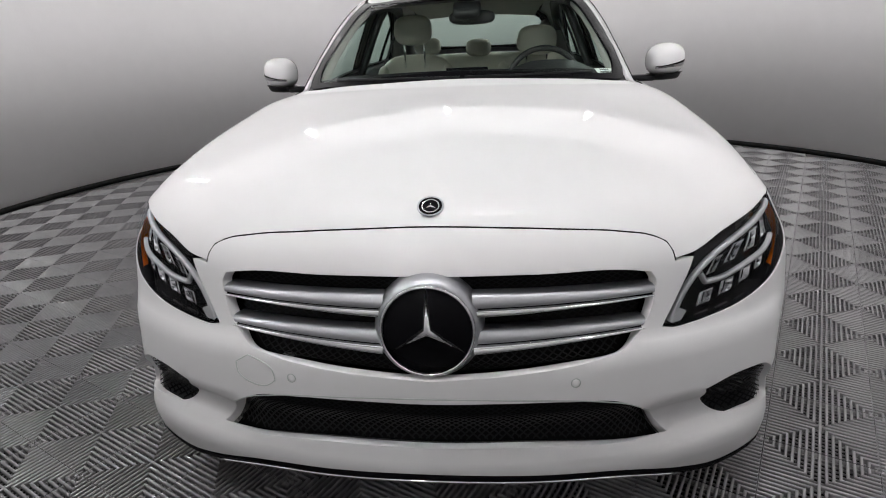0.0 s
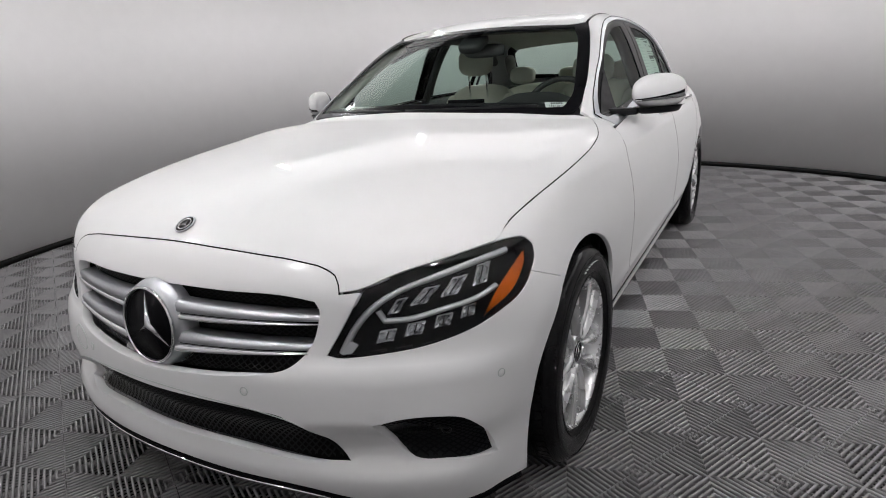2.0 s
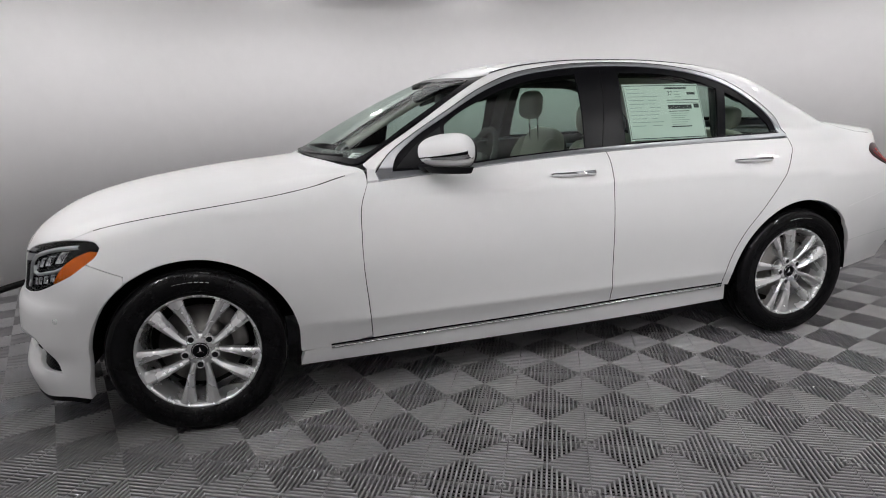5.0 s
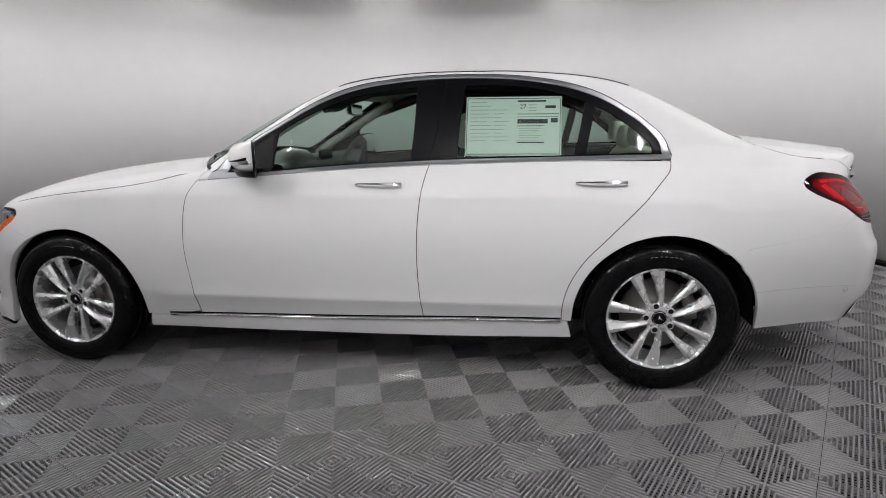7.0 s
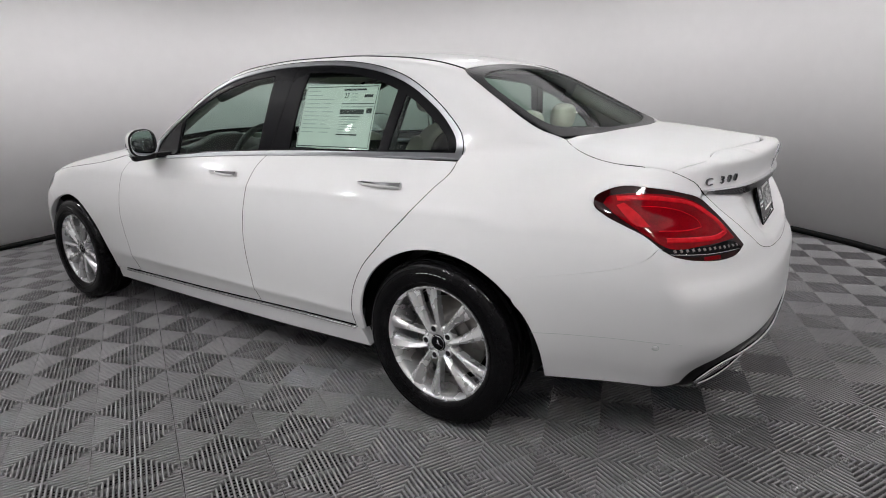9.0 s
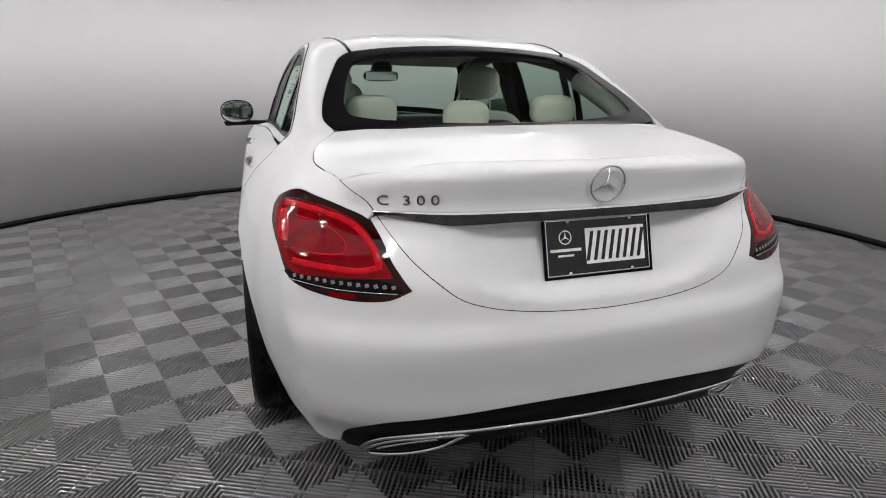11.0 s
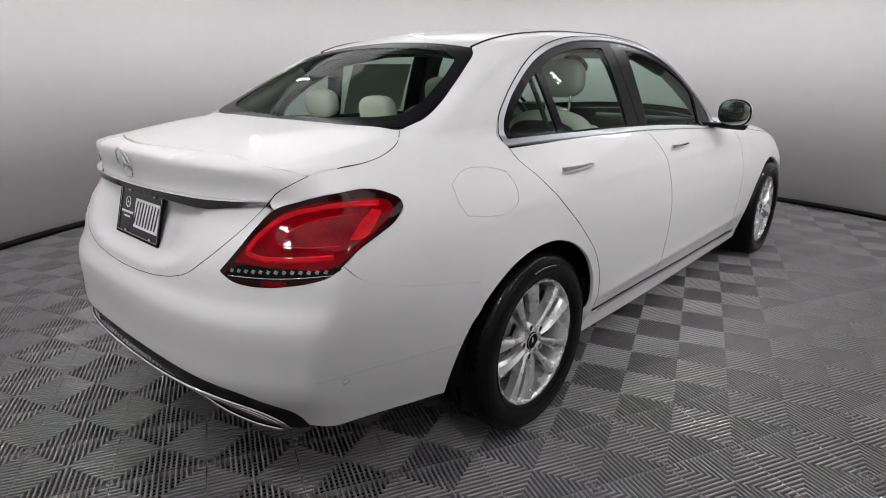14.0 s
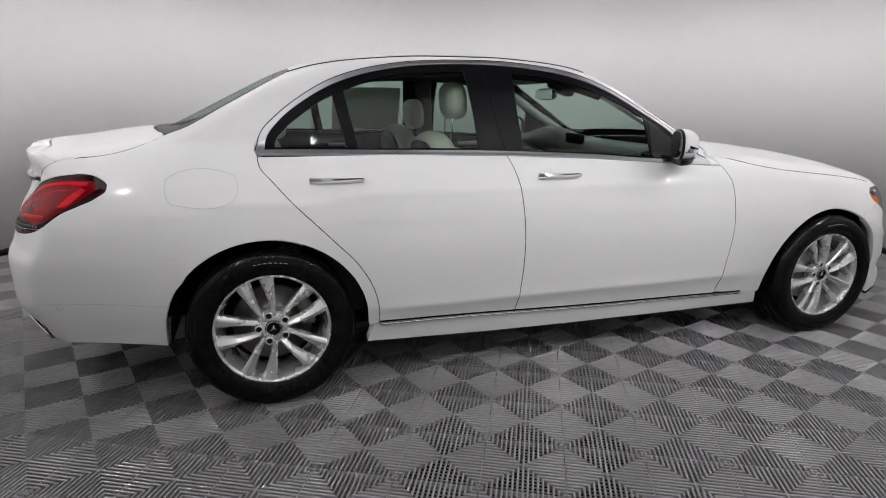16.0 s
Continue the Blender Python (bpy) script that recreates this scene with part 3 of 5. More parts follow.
tagged(car, "white four-door sedan car with silver alloy wheels, parked on ribbed tiles", "car")


def sides(name, data, mat_, parent=None, label=""):
    """A part on the car's left and its mirror image on the right."""
    return part(name, data, mat_, parent or car, label), part(name, flip(data), mat_, parent or car, label)


def pair(name, data, mat_, parents, label=""):
    return part(name, data, mat_, parents[0], label), part(name, flip(data), mat_, parents[1], label)


def arch(cy, a, b, t0, t1, n=9):
    return [(cy + a * math.cos(math.radians(t)), 0.325 + b * math.sin(math.radians(t))) for t in np.linspace(t0, t1, n)]


# outlines: degrees round the nose or tail and height; or length and height; or width and length
LAMP = [(32.8, 0.570), (34.4, 0.607), (36.6, 0.662), (38.6, 0.716), (44, 0.746), (51, 0.770), (57.8, 0.784), (61.8, 0.783), (64.4, 0.774), (65.5, 0.756), (65.2, 0.735), (63.2, 0.703), (60.4, 0.668), (56.8, 0.640), (51.6, 0.607), (46.1, 0.585), (40.1, 0.572), (36.2, 0.566), (34.2, 0.565)]
HOOD_NOSE = [(0.0, 0.7929), (11.0, 0.7890), (21.0, 0.7814), (29.4, 0.7701), (33.6, 0.7568), (35.0, 0.7444), (35.4, 0.7250), (35.4, 0.7066)]
GRILLE = [(0.0, 0.7060), (15.6, 0.7046), (29.0, 0.6976), (31.6, 0.6902), (32.2, 0.6736), (31.9, 0.6438), (30.1, 0.5814), (27.3, 0.5462), (22.1, 0.5259), (15.9, 0.5141), (8.1, 0.5050), (0.0, 0.4995)]
INTAKE = [(0, 0.443), (11, 0.443), (18.6, 0.438), (26, 0.422), (29.8, 0.384), (34.2, 0.302), (29, 0.304), (16, 0.315), (0, 0.316)]
FOG = [(38.2, 0.413), (42, 0.427), (46, 0.427), (49.6, 0.415), (52, 0.380), (54.0, 0.325), (54.6, 0.293), (51.5, 0.300), (47.5, 0.306), (43.5, 0.309), (40.6, 0.347)]
ARCH_F = arch(-1.547, 0.378, 0.366, 0, 180, 19)
ARCH_R = arch(1.307, 0.391, 0.376, 0, 180, 19)
SEAM_F = [(-1.90, 0.698), (-1.765, 0.652)]
nose_arch = convert("side", [p for p in ARCH_F if p[0] < -1.765], "nose")
FRONT_BUMPER = HOOD_NOSE + [(38.4, 0.711)] + LAMP[2::-1] + LAMP[:10:-1] + convert("side", SEAM_F[1:] + [(-1.7665, 0.6255)], "nose") + nose_arch + [(60.5, 0.25), (60.3, 0.187), (55, 0.197), (47, 0.188), (41.5, 0.187), (36, 0.204), (28, 0.234), (14, 0.249), (0, 0.255)]
front_bumper = part("front_bumper", panel("nose", both(FRONT_BUMPER), [both(GRILLE), both(INTAKE), FOG, [(-u, v) for u, v in FOG]], flange=0.03), PAINT, car, "white painted front bumper and grille surround")
# bonnet
LAMP_TOP = convert("nose", LAMP[3:9], "top")
HOOD_SIDE = [(0.796, -1.86), (0.806, -1.72), (0.815, -1.57), (0.819, -1.45), (0.819, -1.33), (0.815, -1.18), (0.798, -1.05), (0.755, -0.935), (0.708, -0.850)]
HOOD_REAR = [(0.60, -0.925), (0.508, -0.972), (0.287, -1.059), (0.14, -1.088), (0, -1.095)]
HOOD = convert("nose", HOOD_NOSE, "top") + LAMP_TOP[:3] + convert("nose", [(57.5, 0.785), (58.4, 0.7866)], "top") + HOOD_SIDE + HOOD_REAR
HOOD[0] = (0.0, HOOD[0][1])
hood = part("hood", panel("top", both(HOOD), flange=0.02, gap=0.002), PAINT, car, "smooth white bonnet")
# wings
GAP_A = [(-0.853, 0.921), (-0.882, 0.859), (-0.898, 0.716), (-0.899, 0.609), (-0.887, 0.439), (-0.876, 0.285)]
ROCKER_TOP = [(-0.876, 0.262), (-0.168, 0.275), (0.638, 0.299), (0.876, 0.303)]
fender_top = convert("top", HOOD_SIDE[::-1], "side")
FENDER = GAP_A[::-1] + fender_top + convert("nose", LAMP[6:12], "side") + SEAM_F[1:] + [(-1.7665, 0.6255)] + [p for p in ARCH_F[::-1] if p[0] > -1.765 and p[1] > 0.33] + [(-1.172, 0.255), (-1.0, 0.258)]
fender = sides("fender", panel("side", FENDER), PAINT, None, "white front wing with a round wheel arch")
# doors
BELT = [(-0.84, 0.925), (-0.55, 0.942), (-0.16, 0.967), (0.267, 0.986), (0.87, 1.0), (1.318, 1.008)]
GAP_B = [(0.267, 0.986), (0.247, 0.876), (0.231, 0.68), (0.232, 0.471), (0.246, 0.289)]
GAP_C = [(1.318, 1.0), (1.312, 0.965), (1.27, 0.915), (1.218, 0.855), (1.061, 0.693), (0.949, 0.569), (0.894, 0.465), (0.871, 0.318), (0.872, 0.303)]
DOOR_F = GAP_A + [(-0.876, 0.264), (-0.168, 0.277), (0.246, 0.289)] + GAP_B[-2::-1] + BELT[2:0:-1]
DOOR_R = GAP_B + [(0.638, 0.301)] + GAP_C[::-1] + [BELT[4]]
front_door = sides("front_door", panel("side", DOOR_F), PAINT, None, "white front door with a bright pull handle")
rear_door = sides("rear_door", panel("side", DOOR_R), PAINT, None, "white rear door with a bright pull handle")
ROCKER = [(-1.16, 0.252), (-0.876, 0.260), (-0.168, 0.273), (0.638, 0.297), (0.872, 0.300), (0.895, 0.30), (0.918, 0.215), (0.373, 0.196), (-0.472, 0.186), (-1.178, 0.185)]
sill = sides("side_sill", panel("side", ROCKER, flange=0.04), PAINT, None, "white side sill with a dark chrome-edged line")
strip_line = [(-1.05, 0.2555), (-0.876, 0.2605), (-0.168, 0.2735), (0.638, 0.2975), (0.868, 0.3005)]
pair("sill_strip", tube(line3("side", strip_line, 0.05, lift=0.003), 0.0042, 6), CHROME, sill, "thin bright strip")
pair("sill_groove", tube(line3("side", [(y, z + 0.011) for y, z in strip_line], 0.05, lift=-0.001), 0.0048, 6), BLACK, sill)
# screens, roof and rear side
SCREEN = [(0, -1.085), (0.18, -1.075), (0.40, -1.015), (0.56, -0.935), (0.655, -0.865), (0.668, -0.80), (0.640, -0.61), (0.604, -0.46), (0.565, -0.325), (0.527, -0.215), (0.47, -0.278), (0.326, -0.340), (0.166, -0.378), (0, -0.392)]
SCREEN_IN = [(0, -1.045), (0.18, -1.036), (0.40, -0.980), (0.55, -0.908), (0.612, -0.866), (0.622, -0.79), (0.592, -0.63), (0.557, -0.49), (0.522, -0.375), (0.485, -0.308), (0.44, -0.330), (0.326, -0.388), (0.166, -0.425), (0, -0.440)]
REAR_SCREEN = [(0, 1.768), (0.2, 1.745), (0.342, 1.712), (0.50, 1.668), (0.575, 1.64), (0.603, 1.59), (0.597, 1.51), (0.572, 1.42), (0.53, 1.30), (0.492, 1.215), (0.445, 1.172), (0.36, 1.163), (0.185, 1.160), (0, 1.160)]
REAR_IN = [(0, 1.712), (0.2, 1.690), (0.342, 1.658), (0.47, 1.615), (0.515, 1.585), (0.525, 1.53), (0.510, 1.44), (0.478, 1.33), (0.445, 1.265), (0.39, 1.235), (0.3, 1.225), (0.185, 1.222), (0, 1.222)]
DITCH = [(0.527, -0.215), (0.518, -0.08), (0.503, 0.05), (0.488, 0.25), (0.472, 0.6), (0.462, 0.92), (0.452, 1.172)]
ROOF = [(0, -0.392), (0.166, -0.378), (0.326, -0.340), (0.47, -0.278), (0.512, -0.222)] + [(x - 0.012, y) for x, y in DITCH[1:]] + [(0.36, 1.163), (0.185, 1.160), (0, 1.160)]
roof = part("roof", panel("top", both(ROOF), flange=0.012), PAINT, car, "white roof")
for s in (1, -1):
    ditch = line3("top", [(x - 0.004, y) for x, y in DITCH], 0.03, lift=-0.0035) * np.array([s, 1, 1])
    part("roof_moulding", tube(ditch, 0.008, 8), TRIM, roof, "black roof joint moulding")
windscreen = part("windscreen_surround", panel("top", both(SCREEN), [both(SCREEN_IN)], lift=-0.003, flange=0.01), BLACK, car, "black edge band of the windscreen")
part("windscreen_glass", panel("top", both(SCREEN_IN), lift=-0.0045, flange=0, gap=0.0), SCREEN_GLASS, windscreen, "clear windscreen glass").visible_shadow = False
rear_screen = part("rear_screen_surround", panel("top", both(REAR_SCREEN), [both(REAR_IN)], lift=-0.003, flange=0.01), BLACK, car, "black edge band of the rear window")
part("rear_screen_glass", panel("top", both(REAR_IN), lift=-0.0045, flange=0, gap=0.0), REAR_GLASS, rear_screen, "tinted rear window glass").visible_shadow = False
TAIL_LAMP = [(26.5, 0.749), (29.1, 0.807), (31.2, 0.860), (33.4, 0.899), (37.4, 0.922), (43.0, 0.941), (47.0, 0.947), (50.1, 0.934), (52.2, 0.913), (52.5, 0.897), (51.2, 0.868), (48.5, 0.839), (45.8, 0.811), (43.8, 0.778), (42.2, 0.755), (40.2, 0.742), (36.7, 0.729), (32.2, 0.722), (28.7, 0.729)]
TRUNK_SIDE = [(0.58, 1.668), (0.636, 1.735), (0.660, 1.81), (0.663, 1.875), (0.648, 1.96)]
LIP = [(0, 1.033), (14, 1.031), (25.6, 1.0235), (32.0, 1.009), (36.0, 0.995)]
TRUNK_GAP = [(38.3, 0.983), (36.3, 0.966), (33.6, 0.938), (32.2, 0.908), (28.3, 0.838), (23.3, 0.763), (20.2, 0.724), (16.9, 0.704), (12.6, 0.690), (6.8, 0.681), (0, 0.677)]
SEAM_R = [(44.2, 0.773), (45.7, 0.741), (48.8, 0.713), (53.8, 0.689), (66.8, 0.641)]
DLO = [(-0.853, 14.4), (-0.806, 17.4), (-0.748, 23.0), (-0.627, 29.5), (-0.470, 36.0), (-0.306, 42.6), (-0.144, 47.2), (0.075, 50.2), (0.320, 51.4), (0.508, 51.2), (0.744, 49.4), (0.871, 47.4), (1.020, 43.7), (1.118, 39.9), (1.238, 33.5), (1.297, 29.0), (1.325, 22.8)]
quarter = convert("top", [(0.70, -0.835), (0.678, -0.85)] + SCREEN[5:10] + DITCH[1:] + REAR_SCREEN[9:4:-1] + TRUNK_SIDE, "hoop")
quarter += convert("tail", [(40.0, 0.993), (38.4, 0.984), (36.4, 0.967), (33.8, 0.940), (32.7, 0.914)] + TAIL_LAMP[3:14] + SEAM_R[1:], "hoop")
quarter += convert("side", [p for p in ARCH_R if p[1] > 0.31 and p[0] < 1.62] + [(0.914, 0.300), (0.872, 0.303)], "hoop")
quarter += convert("side", GAP_C[-2::-1], "hoop") + DLO[:0:-1] + [(-0.803, 14.65), (-0.851, 14.5)]
FUEL = [(1.646, 0.927), (1.650, 0.876), (1.633, 0.840), (1.556, 0.827), (1.459, 0.829), (1.410, 0.851), (1.393, 0.900), (1.405, 0.940), (1.46, 0.955), (1.60, 0.950)]
rear_side = sides("rear_side_panel", panel("hoop", quarter, gap=0.0016), PAINT, None, "white pillar, roof rail and rear wing in one pressing")
part("fuel_flap", tube(line3("side", FUEL, 0.02, closed=True, lift=0.0002) * np.array([-1, 1, 1]), 0.0010, 5, closed=True), GREY_INK, rear_side[1], "outline of the round-cornered fuel flap")
# boot lid
lip_top = convert("tail", LIP, "top")
lip_top[0] = (0.0, lip_top[0][1])
BOOT = [(0, 1.777), (0.2, 1.754), (0.342, 1.721), (0.50, 1.676)] + TRUNK_SIDE + convert("tail", [(40.0, 0.993), (38.3, 0.983)], "top") + lip_top[::-1]
boot_lid = part("boot_lid", panel("top", both(BOOT), flange=0.008, gap=0.0015), PAINT, car, "white boot lid with a small spoiler edge")
boot_face = part("boot_face", panel("tail", both(LIP + TRUNK_GAP), flange=0.012, gap=0.0012, grid=0.015), PAINT, boot_lid)
STRIP = [(0, 0.923), (13.5, 0.923), (21.3, 0.922), (28, 0.922), (33.2, 0.922), (31.6, 0.908), (26, 0.897), (21.6, 0.889), (13.5, 0.894), (0, 0.897)]
strip_top, strip_low = curve(*[(abs(u), v) for u, v in STRIP[:5]]), curve(*[(abs(u), v) for u, v in STRIP[:4:-1]])
strip_v, strip_f = [], []
STRIP_PROF = ((0.0, 0.000), (0.0, 0.015), (0.14, 0.0165), (1.0, 0.008), (1.0, -0.006))
for j in range(4):
    for i, u in enumerate(np.linspace(-32.4, 32.4, 67)):
        zt, zb = float(strip_top(abs(u))), float(strip_low(abs(u)))
        base = place("tail", [(u, (zt + zb) / 2)])[0]
        out = facing(base[None])[0] * np.array([1, 1, 0])
        out /= np.linalg.norm(out)
        for k, lift in STRIP_PROF[j:j + 2]:
            strip_v.append((*(base + out * lift)[:2], zt + (zb - zt) * k))
        if i:
            n = len(strip_v)
            strip_f.append((n - 4, n - 2, n - 1, n - 3))
half_v, half_f = len(strip_v) // 2, len(strip_f) // 2
strip = part("boot_strip", (strip_v[:half_v], strip_f[:half_f]), CHROME, boot_lid, "long chrome strip across the boot")
# same chrome, coloured darker here to stand in for the mirrored dark floor
part("strip_face", (strip_v[half_v:], [tuple(i - half_v for i in f) for f in strip_f[half_f:]]), DARK_CHROME, strip, "polished lower face, its dark floor reflection put into the colour")
bumper_arch = convert("side", [p for p in ARCH_R[::-1] if p[0] > 1.605], "tail")
REAR_BUMPER = TRUNK_GAP[:2:-1] + [(33.1, 0.900)] + TAIL_LAMP[2::-1] + TAIL_LAMP[:12:-1] + SEAM_R[1:] + bumper_arch + [(60.4, 0.275), (55, 0.287), (50, 0.296), (44, 0.299), (39.5, 0.300), (37.4, 0.306), (36.4, 0.345), (33, 0.395), (29.8, 0.42), (24, 0.44), (17, 0.455), (0, 0.463)]
rear_bumper = part("rear_bumper", panel("tail", both(REAR_BUMPER), flange=0.02, gap=0.0012), PAINT, car, "white painted rear bumper")
DIFFUSER = [(0, 0.463), (17, 0.455), (24, 0.44), (29.8, 0.42), (33, 0.395), (36.4, 0.345), (37.4, 0.306), (37, 0.28), (33, 0.265), (20, 0.305), (0, 0.345)]
diffuser = part("diffuser", panel("tail", both(DIFFUSER), lift=-0.008, flange=0.06, gap=0.0), TRIM, car, "black plastic lower rear apron")
half_strip = [(7, 0.402), (14, 0.405), (18.5, 0.403), (25, 0.394), (30, 0.364), (32.7, 0.333), (34.4, 0.302)]
mid_strip = line3("tail", [(-u, v) for u, v in half_strip[::-1]] + [(0, 0.400)] + half_strip, 0.02, lift=0.007)
part("apron_strip", tube(mid_strip, 0.0055, 8), CHROME, diffuser, "bright strip along the apron over the tailpipes")
PIPE = [(19.6, 0.381), (21.5, 0.380), (25.5, 0.369), (30.2, 0.343), (33.4, 0.308), (33.4, 0.282), (30.5, 0.286), (26.2, 0.305), (22.6, 0.332)]
for s in (1, -1):
    flat = np.array([s, 1, 1])
    part("tailpipe_trim", tube(line3("tail", PIPE, 0.012, True, 0.006) * flat, 0.0055, 8, closed=True), CHROME, diffuser, "wide chrome tailpipe surround")
    inner = panel("tail", PIPE, lift=-0.012, flange=0.02, gap=0.004)
    part("tailpipe_inner", inner if s > 0 else flip(inner), BLACK, diffuser)
    bar = line3("tail", [(23.5, 0.352), (27.5, 0.334), (32, 0.302)], 0.02, lift=0.0) * flat
    part("tailpipe_bar", tube(bar, 0.004, 8), CHROME, diffuser)
# window surrounds
DLO_LOW = convert("side", [(1.318, 1.009), (0.87, 1.001), (0.267, 0.987), (-0.16, 0.968), (-0.55, 0.943), (-0.80, 0.9275)], "hoop")
DLO_IN = [(-0.738, 17.2), (-0.712, 22.2), (-0.632, 27.7), (-0.466, 34.9), (-0.301, 41.3), (-0.137, 45.8), (0.081, 48.7), (0.325, 49.9), (0.511, 49.7), (0.745, 47.9), (0.871, 45.9), (1.020, 42.1), (1.118, 38.2), (1.237, 31.4), (1.278, 27.4), (1.290, 23.2), (0.874, 22.5), (0.265, 21.3), (-0.165, 19.6), (-0.55, 17.2)]
surround = sides("window_surround", panel("hoop", DLO[1:] + DLO_LOW, [DLO_IN], lift=0.002, flange=0.012, grid=0.012, gap=0.0005), SATIN, None, "bright metal strip round the side windows")
pair("surround_joint", tube(line3("hoop", DLO[1:], 0.03, lift=0.0012), 0.0022, 6), DARK, surround)
GLASS_F = [(-0.505, 18.6), (-0.485, 31.8), (-0.44, 34.2), (-0.30, 39.2), (-0.137, 43.4), (0.02, 45.8), (0.19, 46.9), (0.188, 34), (0.176, 21.6), (0, 21.0), (-0.25, 20)]
GLASS_R = [(0.388, 22.4), (0.40, 36), (0.418, 47.2), (0.6, 46.8), (0.745, 45.6), (0.86, 43.6), (0.962, 41.0), (0.94, 32), (0.915, 23.2)]
GLASS_Q = [(0.962, 23.5), (0.985, 32), (1.006, 39.6), (1.06, 37.8), (1.118, 35.0), (1.205, 30), (1.245, 26.5), (1.252, 24.2)]
frame_ = sides("window_frame", panel("hoop", DLO_IN, [GLASS_F, GLASS_R, GLASS_Q], lift=-0.004, flange=0.01, gap=0.0), BLACK, None, "gloss black side window frame and pillar cover")
for nm, g, tx in (("front_side_glass", GLASS_F, "green-tinted front side window glass"), ("rear_side_glass", GLASS_R, "green-tinted rear side window glass"), ("quarter_glass", GLASS_Q, "small tinted rear quarter window glass")):
    for ob in pair(nm, panel("hoop", g, lift=-0.007, flange=0, gap=-0.003), SIDE_GLASS, frame_, tx):
        ob.visible_shadow = False
pair("pillar_joint", tube(line3("hoop", [(0.262, 21.5), (0.300, 34), (0.328, 48.8)], 0.04, lift=-0.0045), 0.002, 5), DARK, frame_)
# grey line painted along the rear bumper's ledge for its shading
low_ledge = line3("tail", [(40, 0.472), (53, 0.472), (63.5, 0.452)], 0.03, lift=-0.0006)
part("bumper_joint", tube(low_ledge, 0.0012, 5), GREY_INK, rear_bumper)
part("bumper_joint", tube(low_ledge * np.array([-1, 1, 1]), 0.0012, 5), GREY_INK, rear_bumper)
# dark rubber in the shut lines
def seals(name, view, pts, r, parents, low=0.0016, sharp=48):
    p = line3(view, pts, 0.02, lift=-low, sharp=sharp)
    pair(name, tube(p, r, 6), DARK, parents)


seals("door_seal", "side", GAP_A, 0.0021, front_door)
seals("door_seal", "side", GAP_B, 0.0024, rear_door)
seals("door_seal", "side", GAP_C, 0.0024, rear_door)
seals("bonnet_seal", "top", HOOD_SIDE[:-1], 0.0020, (hood, hood), 0.0016)
part("bonnet_seal", tube(line3("nose", [(-u, v) for u, v in HOOD_NOSE[:0:-1]] + HOOD_NOSE, 0.02, lift=-0.0020), 0.0026, 6), DARK, hood)
seals("boot_seal", "tail", TRUNK_GAP, 0.0023, (boot_lid, boot_lid), 0.002)
seals("boot_seal", "top", TRUNK_SIDE, 0.0022, (boot_lid, boot_lid), 0.002)
# wheel wells, underbody
def well(cy):
    v, f = [], []
    for i, t in enumerate(np.linspace(math.radians(-4), math.radians(184), 25)):
        v += [(x, cy + 0.388 * math.cos(t), 0.325 + 0.380 * math.sin(t)) for x in (0.50, 0.75, 0.835)]
    for i in range(24):
        f += [(3 * i + k, 3 * i + k + 1, 3 * i + 4 + k, 3 * i + 3 + k) for k in (0, 1)]
    n = len(v)
    v += [(0.5, cy, 0.3)]
    f += [(3 * i, 3 * i + 3, n) for i in range(24)]
    return v, f


for cy in (-1.547, 1.29):
    sides("wheel_well", well(cy), DARK, None, "dark wheel arch liner")
belly = merge(box(0, -0.13, 0.215, 1.56, 1.9, 0.03), box(0, -1.68, 0.24, 0.98, 0.86, 0.03), box(0, 1.62, 0.30, 0.98, 1.0, 0.03))
part("underbody", belly, DARK, car, "dark flat underbody", smooth=False)
part("bulkhead", box(0, -1.08, 0.58, 1.46, 0.04, 0.62), DARK, car, smooth=False)
part("bulkhead", box(0, 1.42, 0.62, 1.3, 0.04, 0.62), DARK, car, smooth=False)
for x, y, s, ph in ((0.872, -1.547, 1, 48), (0.852, 1.29, 1, 36), (-0.878, -1.555, -1, 34.5), (-0.850, 1.30, -1, 34.5)):
    wheel(car, x, y, s, ph)
# ---- front: grille, lamps, badges ----
def skin_frame(view, u, v, lift=0.0, turn=0.0):
    """A pose on the skin: x outwards, z up along the surface."""
    p = place(view, [(u, v)])
    n = facing(p)[0]
    a = Vector(n)
    up = Vector((0, 0, 1))
    side_ = up.cross(a).normalized()
    up = a.cross(side_)
    m = Matrix((a, side_, up)).transposed().to_4x4()
    m.translation = Vector(p[0]) + a * lift
    return m @ pose(0, 0, 0, turn)


def in_panel(view, outline_, depth, mat_, parent, name, label="", grid=0.03):
    return part(name, panel(view, outline_, lift=-depth, flange=0, grid=grid, gap=-0.006), mat_, parent, label)


grille_back = in_panel("nose", both(GRILLE), 0.06, DARK, front_bumper, "grille_backing", "dark grille backing")
intake_back = in_panel("nose", both(INTAKE), 0.055, DARK, front_bumper, "intake_backing", "dark lower intake backing")


